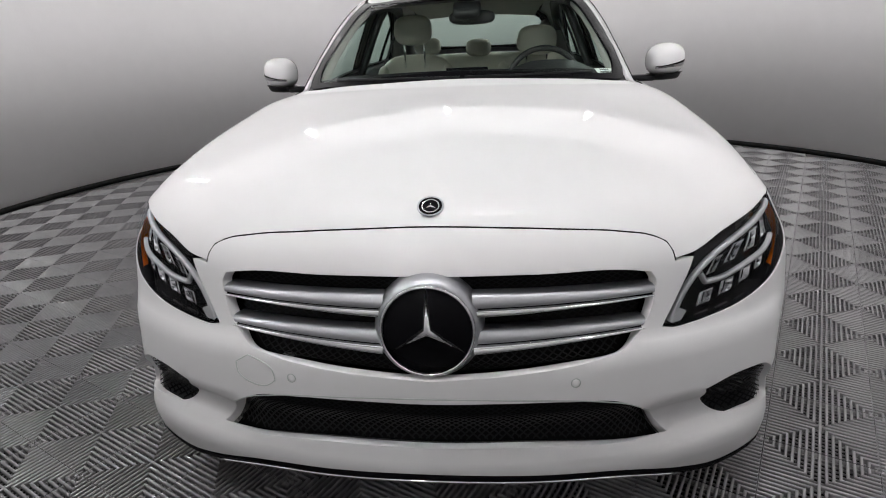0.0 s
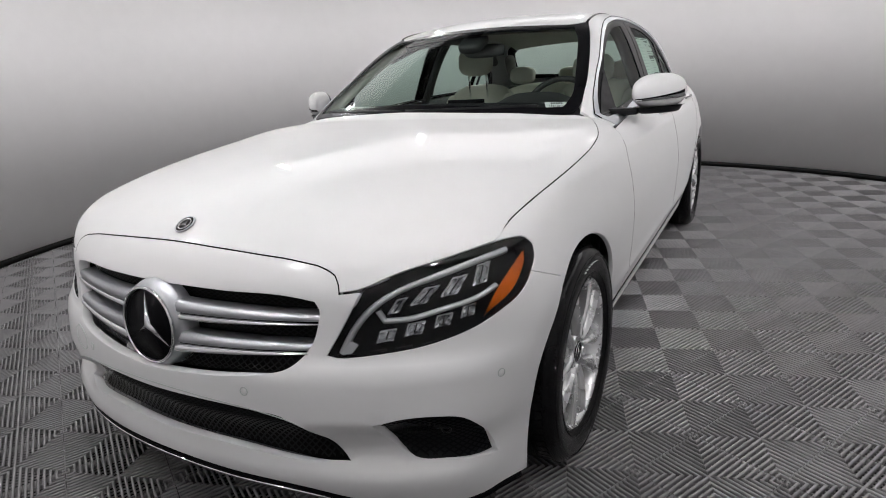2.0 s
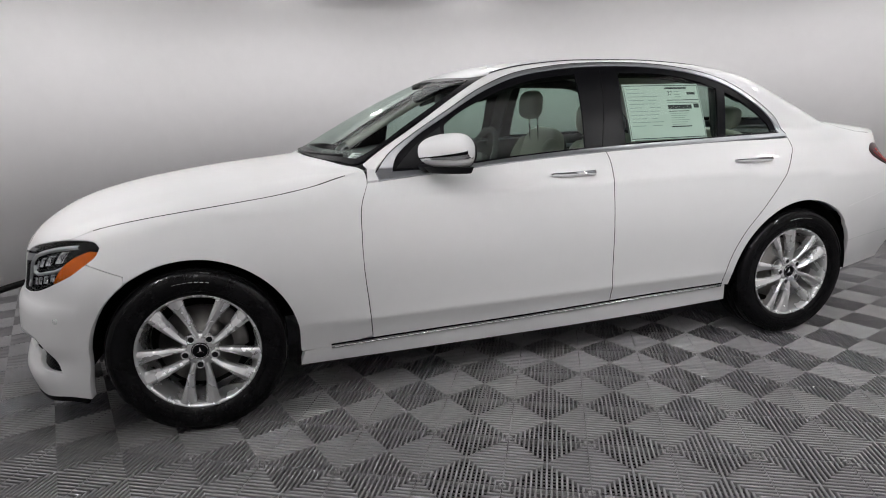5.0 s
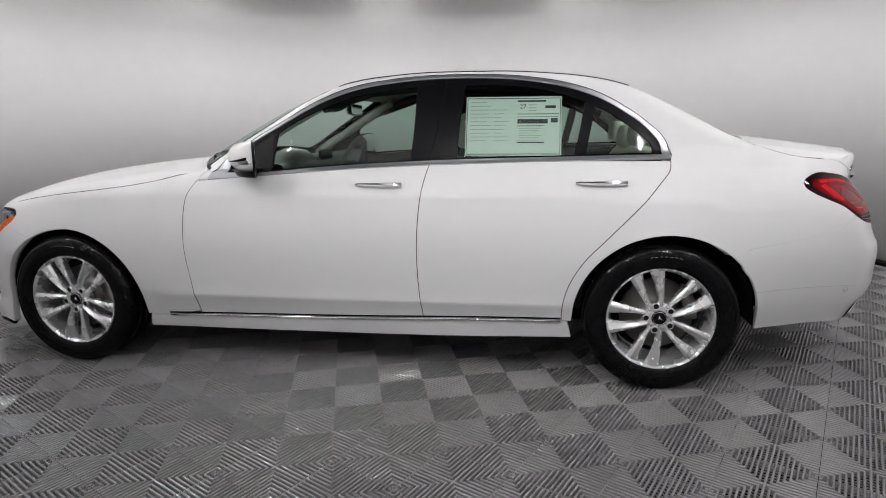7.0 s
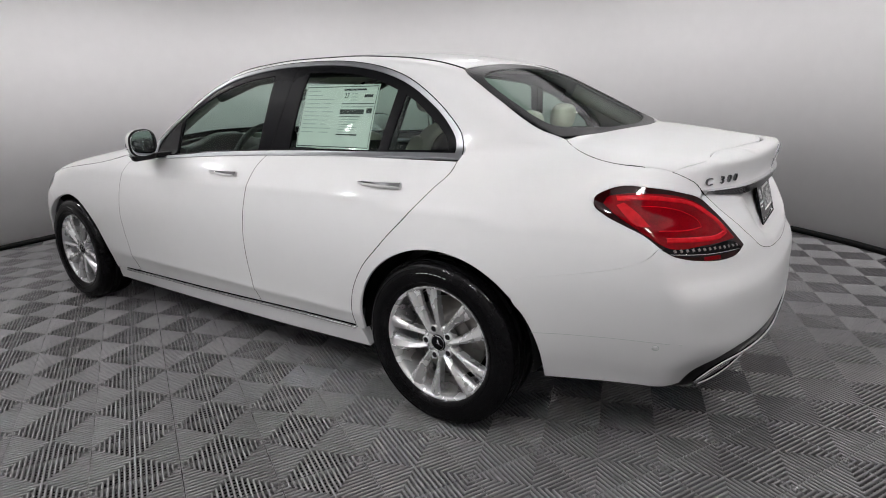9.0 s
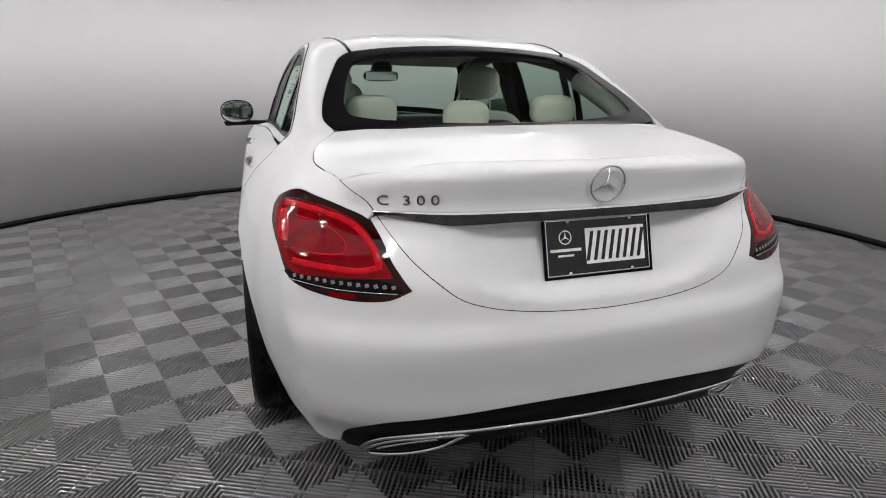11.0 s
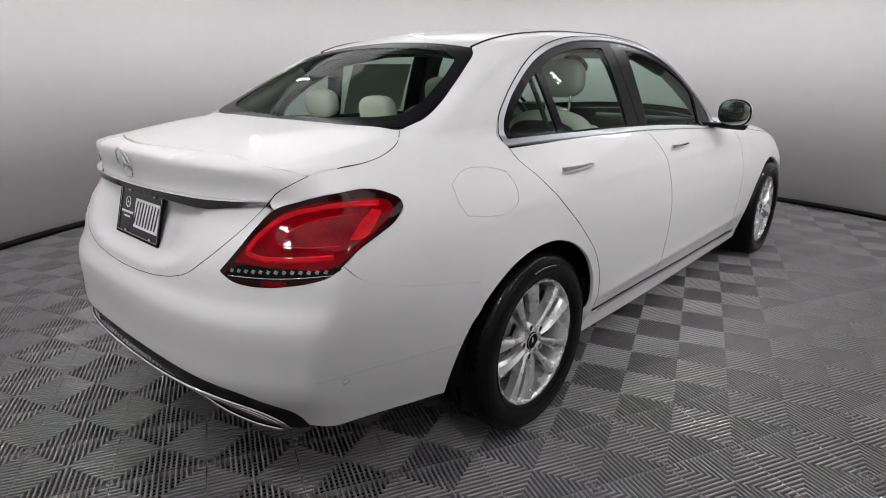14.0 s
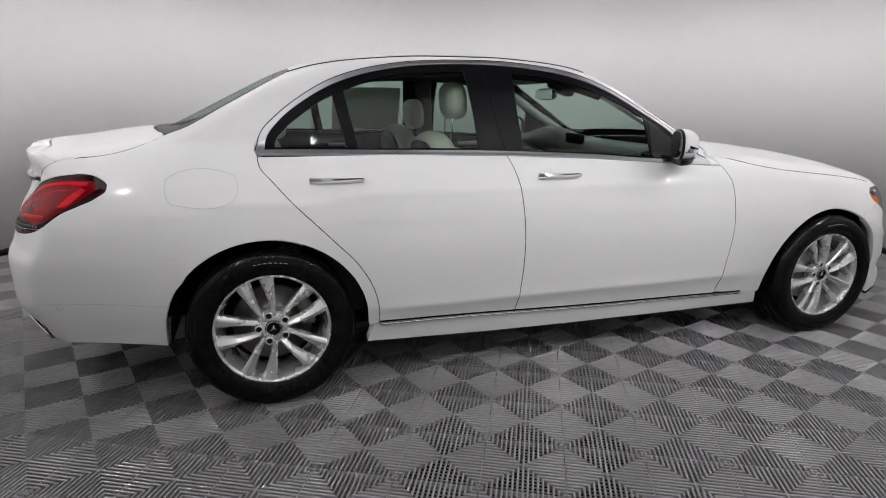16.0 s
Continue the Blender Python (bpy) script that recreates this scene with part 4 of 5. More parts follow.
def honeycomb(view, outline_, depth, cu, cv, bar):
    """Slanting bars of mesh laid behind an opening, as thin flat strips."""
    k = np.array(RATIO[view])
    poly = shrink(spline(np.array(outline_) * k, 0.012), 0.003)
    lo, hi = poly.min(0), poly.max(0)
    verts, faces = [], []
    for sgn in (1, -1):
        slope = sgn * cv / cu
        span = (hi[0] - lo[0]) * abs(slope) + (hi[1] - lo[1])
        for c in np.arange(-span, span, cv):
            u = np.arange(lo[0], hi[0], 0.008)
            v = lo[1] + c + slope * (u - lo[0])
            q = np.stack([u, v], 1)
            ok = inside(poly, q)
            for i in range(len(u) - 1):
                if ok[i] and ok[i + 1]:
                    verts.append((u[i], v[i] - bar)), verts.append((u[i], v[i] + bar))
                    verts.append((u[i + 1], v[i + 1] + bar)), verts.append((u[i + 1], v[i + 1] - bar))
                    n = len(verts)
                    faces.append((n - 4, n - 1, n - 2, n - 3))
    p = place(view, np.array(verts) / k)
    p = p - facing(p) * (depth + 0.0)
    return p, faces


part("grille_mesh", honeycomb("nose", both(GRILLE), 0.042, 0.020, 0.012, 0.0016), TRIM, front_bumper, "black mesh behind the grille bars", smooth=False)
part("intake_mesh", honeycomb("nose", both(INTAKE), 0.030, 0.018, 0.012, 0.0020), TRIM, front_bumper, "black mesh of the lower intake", smooth=False)
for s in (1, -1):
    o = [(s * u, v) for u, v in FOG]
    in_panel("nose", o, 0.022, TRIM, front_bumper, "side_intake_backing")
    part("side_intake_mesh", honeycomb("nose", o, 0.014, 0.018, 0.011, 0.0018), BLACK, front_bumper, "black ribbed side intake", smooth=False)
    fm = skin_frame("nose", s * 47.5, 0.372, -0.012)
    part("side_intake_ring", moved(ring_bar(0.010, 0.002), fm), TRIM, front_bumper)


def blade(s, zs, tips):
    """One broad grille bar from the badge to the side: a satin upper face, a dark groove and a bright lower leaf."""
    parts = [[], [], []]
    for t in np.linspace(0, 1, 17):
        out = 0.007 - 0.017 * t
        zt, zg, zb = (a + (b - a) * t for a, b in zs)
        for k, prof in enumerate(((((zt), -0.034), (zt, -0.006), (zt - 0.003, 0.005), (zg + 0.003, 0.0085), (zg, 0.007), (zg - 0.002, -0.006)),
                                  ((zg + 0.001, 0.002), (zg - 0.004, 0.002), (zg - 0.005, -0.012)),
                                  ((zg - 0.0035, -0.004), (zg - 0.005, 0.008), (zb + 0.003, 0.0115), (zb, 0.008), (zb, -0.030)))):
            tip = tips[k]
            deg = s * (6.3 + (tip - 6.3) * t)
            p = place("nose", [(deg, a) for a, b in prof])
            n = facing(p)
            n[:, 2] *= 0.2
            parts[k].append(p + n * np.array([[b + out] for a, b in prof]))
    data = []
    for rows in parts:
        w = len(rows[0])
        verts = [tuple(v) for r in rows for v in r]
        faces = []
        for i in range(len(rows) - 1):
            for j in range(w - 1):
                f = (i * w + j, i * w + j + 1, (i + 1) * w + j + 1, (i + 1) * w + j)
                faces.append(f if s < 0 else f[::-1])
        data.append((verts, faces))
    return data


for s in (1, -1):
    for zs, tips in ((((0.672, 0.660), (0.646, 0.645), (0.627, 0.637)), (32.4, 32.2, 32.1)), (((0.598, 0.592), (0.572, 0.579), (0.551, 0.570)), (30.7, 30.5, 30.3))):
        upper, groove, leaf = blade(s, zs, tips)
        b = part("grille_bar", upper, SATIN, front_bumper, "broad satin silver grille bar")
        part("bar_groove", groove, BLACK, b)
        part("bar_edge", leaf, CHROME, b, "chrome lower edge")
bm_ = pose(0, -2.309, 0.602, 0, 0, -90) @ pose(0, 0, 0, 0, -6, 0)
emblem = part("grille_emblem", moved(lathe([(0.0, 0.010), (0.092, 0.009), (0.094, 0.004), (0.094, -0.03)], 64), bm_), BLACK, front_bumper, "round black emblem plate in the grille")
part("emblem_ring", moved(lathe([(0.096, 0.004), (0.099, 0.0085), (0.103, 0.006), (0.109, -0.004), (0.115, -0.018), (0.118, -0.05)], 64), bm_), SATIN, emblem, "silver ring")
part("emblem_bead", moved(ring_bar(0.0968, 0.0036, 0.0105, 64), bm_), CHROME, emblem)
part("emblem_star", moved(star_shape(0.094, 0.011, 0.0125), bm_ @ pose(0.0095, 0, 0)), CHROME, emblem, "three-pointed chrome shape")
hb = skin_frame("top", 0.0, -2.158, 0.0015)
badge = part("hood_badge", moved(lathe([(0.0, 0.003), (0.026, 0.003), (0.029, 0.0)], 40), hb), BLACK, hood, "small round bonnet badge")
part("badge_rim", moved(ring_bar(0.0275, 0.0022, 0.002, 40), hb), SATIN, badge)
part("badge_ring", moved(ring_bar(0.0185, 0.0016, 0.003, 32), hb), CHROME, badge)
part("badge_star", moved(star_shape(0.018, 0.002, 0.003), hb @ pose(0.003, 0, 0)), CHROME, badge)


def sensor(view, u, v, parent):
    m = skin_frame(view, u, v, 0.0005)
    ob = part("parking_sensor", moved(lathe([(0.0, 0.0012), (0.0075, 0.001), (0.0085, 0.0)], 20), m), PAINT, parent)
    part("sensor_ring", moved(ring_bar(0.0098, 0.0010, 0.0, 24), m), GREY_INK, ob)


for s in (1, -1):
    sensor("nose", s * 19.6, 0.482, front_bumper)
    sensor("nose", s * 55.6, 0.497, front_bumper)
    sensor("tail", s * 43.3, 0.455, rear_bumper)
tow = [(-28.5, 0.500), (-26.6, 0.520), (-24.6, 0.512), (-22.6, 0.495), (-22.2, 0.470), (-23.4, 0.456), (-26.2, 0.456), (-28.2, 0.475)]
part("towing_eye_cover", tube(line3("nose", tow, 0.012, True, 0.0002), 0.0012, 5, closed=True), GREY_INK, front_bumper, "outline of the round towing eye cover")
# grey line drawn on the front crease as its shade
crease = line3("nose", [(-30.4, 0.384), (-27, 0.416), (-23, 0.432), (-11, 0.451), (0, 0.456), (11, 0.451), (23, 0.432), (27, 0.416), (30.4, 0.384)], 0.02, lift=-0.0006)
part("bumper_joint", tube(crease, 0.0016, 5), GREY_INK, front_bumper)
LIP_HALF = [(0, 0.255), (14, 0.249), (28, 0.234), (36, 0.204), (41.5, 0.187), (47, 0.188), (55, 0.197), (59, 0.190)]
lip_path = [(-u, v) for u, v in LIP_HALF[:0:-1]] + LIP_HALF
part("front_lip", tube(line3("nose", [(u, v - 0.012) for u, v in lip_path], 0.03, lift=-0.010), 0.013, 8), BLACK, front_bumper, "gloss black lip under the bumper")
part("front_lip_strip", tube(line3("nose", [(u, v - 0.016) for u, v in lip_path if abs(u) < 37], 0.03, lift=0.003), 0.0030, 6), CHROME, front_bumper, "thin bright strip on the lip")

# headlamps
AMBER_FRONT = [(63.3, 0.750), (60.1, 0.727), (56.9, 0.686), (55.4, 0.655), (54.4, 0.630)]
AMBER_REAR = [(64.8, 0.748), (64.4, 0.731), (62.4, 0.703), (59.4, 0.668), (55.2, 0.633)]



def ribbon(view, pts, width, lift, crown=0.004, gap=0.008):
    """A slightly domed band along a line on the skin."""
    k = np.array(RATIO[view])
    c = spline(np.array(pts) * k, gap, False)
    d = np.gradient(c, axis=0)
    d /= np.linalg.norm(d, axis=1, keepdims=True)
    o = np.stack([-d[:, 1], d[:, 0]], 1)
    rows = []
    for u, h in ((-1.0, -0.010), (-0.92, -crown), (-0.4, 0.0), (0.4, 0.0), (0.92, -crown), (1.0, -0.010)):
        p = place(view, (c + o * u * width / 2) / k)
        rows.append(p + facing(p) * (lift + h))
    n = len(c)
    verts = np.concatenate(rows)
    faces = [(r * n + i, r * n + i + 1, (r + 1) * n + i + 1, (r + 1) * n + i) for r in range(5) for i in range(n - 1)]
    return verts, faces


def reflector(cell, rnd):
    """A bright bowl of many facets sunk behind four corners."""
    q = place("nose", cell)
    n = facing(q).mean(0)
    verts, faces, w = [], [], 6
    for i in range(w):
        for j in range(w):
            u, v = i / (w - 1), j / (w - 1)
            p = (q[0] * (1 - u) + q[1] * u) * (1 - v) + (q[3] * (1 - u) + q[2] * u) * v
            bowl = 0.020 * (1 - (2 * u - 1) ** 2) * (1 - (2 * v - 1) ** 2)
            verts.append(p - n * (0.028 + bowl + (rnd.uniform(-0.006, 0.006) if 0 < i < w - 1 and 0 < j < w - 1 else 0)))
    faces = [(i * w + j, i * w + j + 1, i * w + w + j + 1, i * w + w + j) for i in range(w - 1) for j in range(w - 1)]
    return verts, faces


facet_random = random.Random(4)
for s in (1, -1):
    def ref(pts):
        return [(s * u, v) for u, v in pts]

    head = part("headlamp", panel("nose", ref(LAMP), lift=-0.055, flange=0, gap=-0.012), BLACK, car, "dark headlamp with LED rows and an amber side reflector")
    rim = np.concatenate([line3("nose", ref(LAMP), 0.015, True, 0.0)])
    inner = rim - facing(rim) * 0.056
    k = len(rim)
    wallf = [(i, (i + 1) % k, k + (i + 1) % k, k + i) for i in range(k)]
    part("lamp_bowl", (np.concatenate([rim - facing(rim) * 0.003, inner]), wallf if s < 0 else [f[::-1] for f in wallf]), BLACK, head)
    part("lamp_lens", panel("nose", ref(LAMP), lift=-0.001, flange=0.004, gap=0.0015), LENS, head, "clear lens").visible_shadow = False
    fa, ra = (line3("nose", ref(q), 0.012, lift=h) for q, h in ((AMBER_FRONT, -0.012), (AMBER_REAR, -0.026)))
    na = 13
    fa, ra = (np.stack([np.interp(np.linspace(0, 1, na), np.linspace(0, 1, len(q)), q[:, k]) for k in range(3)], 1) for q in (fa, ra))
    part("amber_reflector", (np.concatenate([fa, ra]), [(i, i + 1, na + i + 1, na + i) for i in range(na - 1)]), AMBER, head, "amber side reflector")
    brow = [(34.6, 0.572), (37.2, 0.634), (40, 0.677), (44.2, 0.715), (48.5, 0.737), (52.7, 0.753), (57, 0.764), (60.5, 0.768)]
    part("light_guide", ribbon("nose", ref(brow), 0.014, -0.012), SILVER_PLASTIC, head, "curved silver daylight strip")
    mid = [(40.2, 0.664), (41.0, 0.640), (43.8, 0.641), (49, 0.657), (55.3, 0.681), (57.4, 0.695)]
    part("light_guide", ribbon("nose", ref(mid), 0.012, -0.018), SILVER_PLASTIC, head, "curved silver daylight strip")
    cells = [((43.0, 0.671), (1.5, 0.034), 0.8), ((46.9, 0.692), (2.2, 0.038), 1.1), ((51.2, 0.709), (2.3, 0.040), 1.0), ((55.6, 0.728), (2.2, 0.042), 0.7)]
    cells += [((41.0, 0.604), (2.3, 0.027), 0.35), ((45.0, 0.616), (2.4, 0.028), 0.35), ((49.0, 0.629), (2.2, 0.027), 0.3), ((52.6, 0.644), (1.9, 0.026), 0.25)]
    for (cu, cv), (w, h), sk in cells:
        cell = ref([(cu - w / 2 - sk, cv - h / 2), (cu + w / 2 - sk, cv - h / 2 + 0.004), (cu + w / 2 + sk, cv + h / 2 + 0.004), (cu - w / 2 + sk, cv + h / 2)])
        unit = part("led_unit", reflector(cell, facet_random), CHROME, head, "chrome LED reflector", smooth=False)
        part("led_frame", tube(line3("nose", cell[2:] + cell[:1], 0.012, False, -0.027, sharp=30), 0.0012, 6), SILVER_PLASTIC, unit)
        part("led_divider", tube(line3("nose", ref([(cu - sk, cv - h / 2), (cu + sk, cv + h / 2)]), 0.012, lift=-0.034), 0.0014, 5), BLACK, unit)
    for i in range(4):
        part("lamp_rib", tube(line3("nose", ref([(38.5 + 3.6 * i, 0.574 + 0.0045 * i), (40.8 + 3.6 * i, 0.578 + 0.0055 * i)]), 0.012, lift=-0.02), 0.003, 5), TRIM, head)
    part("corner_cell", panel("nose", ref([(34.6, 0.572), (36.0, 0.573), (37.0, 0.590), (36.0, 0.598)]), lift=-0.012, flange=0.006, gap=0, grid=0.01, sharp=30), SILVER_PLASTIC, head)

# tail lamps
for s in (1, -1):
    def ref(pts):
        return [(s * u, v) for u, v in pts]

    lamp = part("tail_lamp", panel("tail", ref(TAIL_LAMP), lift=0.001, flange=0.02, gap=0.0015, grid=0.016), DARK_RED, car, "red wrap-round tail lamp with a clear lower band")
    red = [(28.9, 0.776), (31.2, 0.832), (34.0, 0.882), (38, 0.910), (43.5, 0.922), (47.5, 0.923), (50.2, 0.912), (50.9, 0.898), (49.6, 0.872), (47.2, 0.838), (45.0, 0.806), (43.0, 0.780), (36, 0.773)]
    part("red_lens", panel("tail", ref(red), lift=0.0018, flange=0.002, gap=0.0, grid=0.016), RED_LENS, lamp, "bright red lens")
    marker = [(44.6, 0.834), (46.6, 0.838), (48.0, 0.866), (48.9, 0.893), (47.6, 0.899), (46.0, 0.872)]
    part("side_marker", panel("tail", ref(marker), lift=0.0026, flange=0.001, gap=0.0, grid=0.012), BRIGHT_RED, lamp, "bright red side reflector block")
    guide = [(42.6, 0.797), (37, 0.791), (32.6, 0.790), (30.7, 0.798), (31.4, 0.826), (33.2, 0.858), (35.4, 0.884), (39, 0.901), (44.5, 0.912), (48.6, 0.911)]
    part("light_guide", ribbon("tail", ref(guide), 0.015, 0.0026, 0.0008), BRIGHT_RED, lamp, "bright red hooked light strip")
    inner_guide = [(43.4, 0.822), (38, 0.818), (35.6, 0.822), (35.6, 0.836), (37.4, 0.862), (40.6, 0.880), (45, 0.889)]
    part("light_guide", ribbon("tail", ref(inner_guide), 0.0025, 0.0026, 0.0004), BRIGHT_RED, lamp, "thin inner red light strip")
    band = [(27.4, 0.744), (29, 0.764), (36, 0.768), (42.6, 0.779), (43.6, 0.771), (42.0, 0.757), (36, 0.746), (29, 0.741)]
    part("clear_band", panel("tail", ref(band), lift=0.0015, flange=0.002, gap=0.0, grid=0.012), BLACK, lamp)
    for i in range(13):
        u = 28.7 + 1.08 * i
        v = 0.7560 + 0.00085 * i
        part("clear_cell", ribbon("tail", ref([(u - 0.10, v - 0.0036), (u + 0.10, v + 0.0040)]), 0.0085, 0.0024, 0.0010, 0.004), CLEAR_WHITE, lamp)
    part("low_reflector", panel("tail", ref([(33.2, 0.7275), (36.6, 0.730), (36.6, 0.740), (33.2, 0.738)]), lift=0.002, flange=0.002, gap=0, grid=0.01), RED_LENS, lamp)
    part("band_edge", tube(line3("tail", ref([(28.2, 0.7425), (36, 0.7475), (42.6, 0.7585)]), 0.012, lift=0.0018), 0.0011, 5), CHROME, lamp)

# rear: badge, model letters, plate
rm = skin_frame("tail", 0.0, 0.980, 0.003)
rear_star = part("boot_emblem", moved(ring_bar(0.046, 0.0028, 0.003, 48), rm), CHROME, boot_lid, "round chrome boot emblem")
part("emblem_star", moved(star_shape(0.0455, 0.0055, 0.006), rm), CHROME, rear_star)


def letters(text, size, m, mat_, parent, name, deep=0.002):
    cu = bpy.data.curves.new(name, "FONT")
    cu.body, cu.size, cu.extrude, cu.align_x, cu.align_y = text, size, deep, "CENTER", "CENTER"
    tmp = bpy.data.objects.new(name, cu)
    me = bpy.data.meshes.new_from_object(tmp)
    bpy.data.objects.remove(tmp)
    turn = pose(0, 0, 0, 90, 0, 90)
    me.transform(m @ turn)
    me.materials.append(mat_)
    ob = new(name, me)
    ob.parent = parent
    return ob


for ch, u in zip("C300", (31.3, 28.0, 26.1, 24.2)):
    letters(ch, 0.034, skin_frame("tail", u, 0.9445 + (31.3 - u) * 0.0005, 0.003) @ Matrix.Diagonal((1, 1.3, 1, 1)), DARK_CHROME, boot_lid, "model_letter")
PM = pose(0, 2.2275, 0.818, 0, 0, 90) @ pose(0, 0, 0, 0, -15, 0)
plate = new("license_plate")
plate.matrix_world = PM
tagged(plate, "black dealer plate with a white barred field, thin bright frame", "license plate")
part("plate", box(0, 0, 0, 0.004, 0.306, 0.153, 0.0015), PLATE_BLACK, plate, "gloss black plate", smooth=False)
part("plate_frame", merge(box(0.003, 0, 0.0745, 0.005, 0.312, 0.006), box(0.003, 0, -0.0745, 0.005, 0.312, 0.006), box(0.003, 0.153, 0, 0.005, 0.006, 0.143), box(0.003, -0.153, 0, 0.005, 0.006, 0.143)), BLACK, plate, smooth=False)
part("frame_line", merge(box(0.004, 0, 0.0685, 0.003, 0.296, 0.0022), box(0.004, 0, -0.0685, 0.003, 0.296, 0.0022), box(0.004, 0.147, 0, 0.003, 0.0022, 0.137), box(0.004, -0.147, 0, 0.003, 0.0022, 0.137)), CHROME, plate, "thin bright inner line", smooth=False)
part("white_field", box(0.0025, 0.050, 0.0, 0.002, 0.172, 0.090), PLATE_WHITE, plate, smooth=False)
for i in range(8):
    y = 0.050 - 0.074 + i * 0.0212
    v = [(0.004, y - 0.0055 + d, z) for z, d in ((-0.037, -0.008), (0.037, 0.008))] + [(0.004, y + 0.0045 + d, z) for z, d in ((0.037, 0.008), (-0.037, -0.008))]
    part("dark_bar", (v, [(0, 3, 2, 1)]), PLATE_BLACK, plate, smooth=False)
lg = pose(0.003, -0.093, 0.026)
part("round_mark", moved(ring_bar(0.0165, 0.0014, 0.0, 32), lg), PLATE_WHITE, plate)
part("mark_star", moved(star_shape(0.016, 0.001, 0.0022), lg), PLATE_WHITE, plate)
part("text_bar", box(0.0025, -0.093, -0.006, 0.002, 0.086, 0.007), PLATE_WHITE, plate, smooth=False)
part("text_bar", box(0.0025, -0.093, -0.020, 0.002, 0.044, 0.005), PLATE_WHITE, plate, smooth=False)
for y in (-0.085, 0.095):
    for z in (-0.0655, 0.0655):
        part("screw", moved(lathe([(0, 0.005), (0.004, 0.0045), (0.0055, 0.002), (0.0055, 0)], 12), pose(0.003, y, z)), CHROME, plate)

# door handles and mirrors
def handle(y0, z, parent, s):
    rows, wedge = [], []
    for t in np.linspace(0, 1, 17):
        y = y0 + 0.212 * t
        out = 0.026 * math.sin(math.pi * min(1, t * 0.80 + 0.04)) ** 0.6
        h = (0.0062 + 0.0045 * t) * min(1.0, (t + 0.04) * 9) ** 0.5
        p = place("side", [(y, z)])[0]
        x = p[0] + out * 0.8 - 0.003
        cut = h * (0.85 - 1.0 * t ** 1.4)
        prof = [(-0.004, h), (0.006, h), (0.010, cut), (0.011, -h * 0.5), (0.006, -h), (-0.004, -h)]
        rows.append([(x + a, y, z + b) for a, b in prof])
        wedge.append([(x - 0.003, y, z + h + 0.0012), (x + 0.0072, y, z + h + 0.0012), (x + 0.0116, y, z + cut - 0.0008), (x + 0.006, y, z + cut - 0.003)])

    def loft(rs):
        w, n = len(rs[0]), len(rs)
        f = [(i * w + j, i * w + (j + 1) % w, i * w + w + (j + 1) % w, i * w + w + j) for i in range(n - 1) for j in range(w)]
        return [tuple(v) for r in rs for v in r], f + [tuple(range(w))[::-1], tuple((n - 1) * w + j for j in range(w))]

    data, chrome = loft(rows), loft(wedge)
    if s < 0:
        data, chrome = flip(data), flip(chrome)
    ob = part("door_handle", data, PAINT, parent, "white pull handle with a chrome top", smooth=False)
    part("handle_trim", chrome, DARK_CHROME, ob, "dark chrome wedge", smooth=False)


for s, k in ((1, 0), (-1, 1)):
    handle(-0.056, 0.905, front_door[k], s)
    handle(0.918, 0.912, rear_door[k], s)


def ellipsoid(cx, cy, cz, rx, ry, rz, power=2.6, n=28, m=18):
    verts, faces = [], []
    for i in range(m + 1):
        a = math.pi * (i / m - 0.5)
        for j in range(n):
            b = 2 * math.pi * j / n
            q = [math.cos(a) * math.cos(b), math.cos(a) * math.sin(b), math.sin(a)]
            q = [math.copysign(abs(c) ** (2 / power), c) for c in q]
            verts.append((cx + rx * q[0], cy + ry * q[1], cz + rz * q[2]))
    for i in range(m):
        for j in range(n):
            k = (j + 1) % n
            faces.append((i * n + j, i * n + k, (i + 1) * n + k, (i + 1) * n + j))
    return verts, faces


MX, MZ, MHX, MHZ, MDEEP, MP = 0.910, 1.036, 0.097, 0.070, 0.132, 2.5


def mirror_back(x):
    """Where the mirror's rear edge lies; the outer end sits further back."""
    return -0.548 + 0.47 * (x - 0.815)


def mirror_front(x, z, grow=1.0):
    """The housing's front surface."""
    u, w = abs(x - MX) / MHX / grow, abs(z - MZ) / MHZ / grow
    k = (x - MX + MHX) / (2 * MHX)
    return mirror_back(x) - MDEEP * (1.12 - 0.55 * k) * grow * max(0.0, 1 - u**MP - w**MP) ** (1 / MP)


def mirror_shell(hx, hz, deep, back, low=0.0, high=2.0, zc=MZ):
    v, f = ellipsoid(0, 0, 0, hx, 1.0, hz, MP, 40, 26)
    out = []
    for x, y, z in v:
        k = (x + hx) / (2 * hx)
        d = y * back if y > 0 else y * deep * (1.12 - 0.55 * k)
        out.append((MX + x, mirror_back(MX + x) + d, min(max(zc + z, low), high)))
    return out, f


def mirror_band(rows, out=0.0035):
    """A strip on the housing from (x, upper z, lower z) rows."""
    v = [(x, mirror_front(x, z) - out, z) for x, z1, z0 in rows for z in (z1, (z1 + z0) / 2, z0)]
    return v, [(3 * i + j, 3 * i + j + 1, 3 * i + 4 + j, 3 * i + 3 + j) for i in range(len(rows) - 1) for j in (0, 1)]


shell = mirror_shell(MHX, MHZ, MDEEP, 0.006, 0.976)
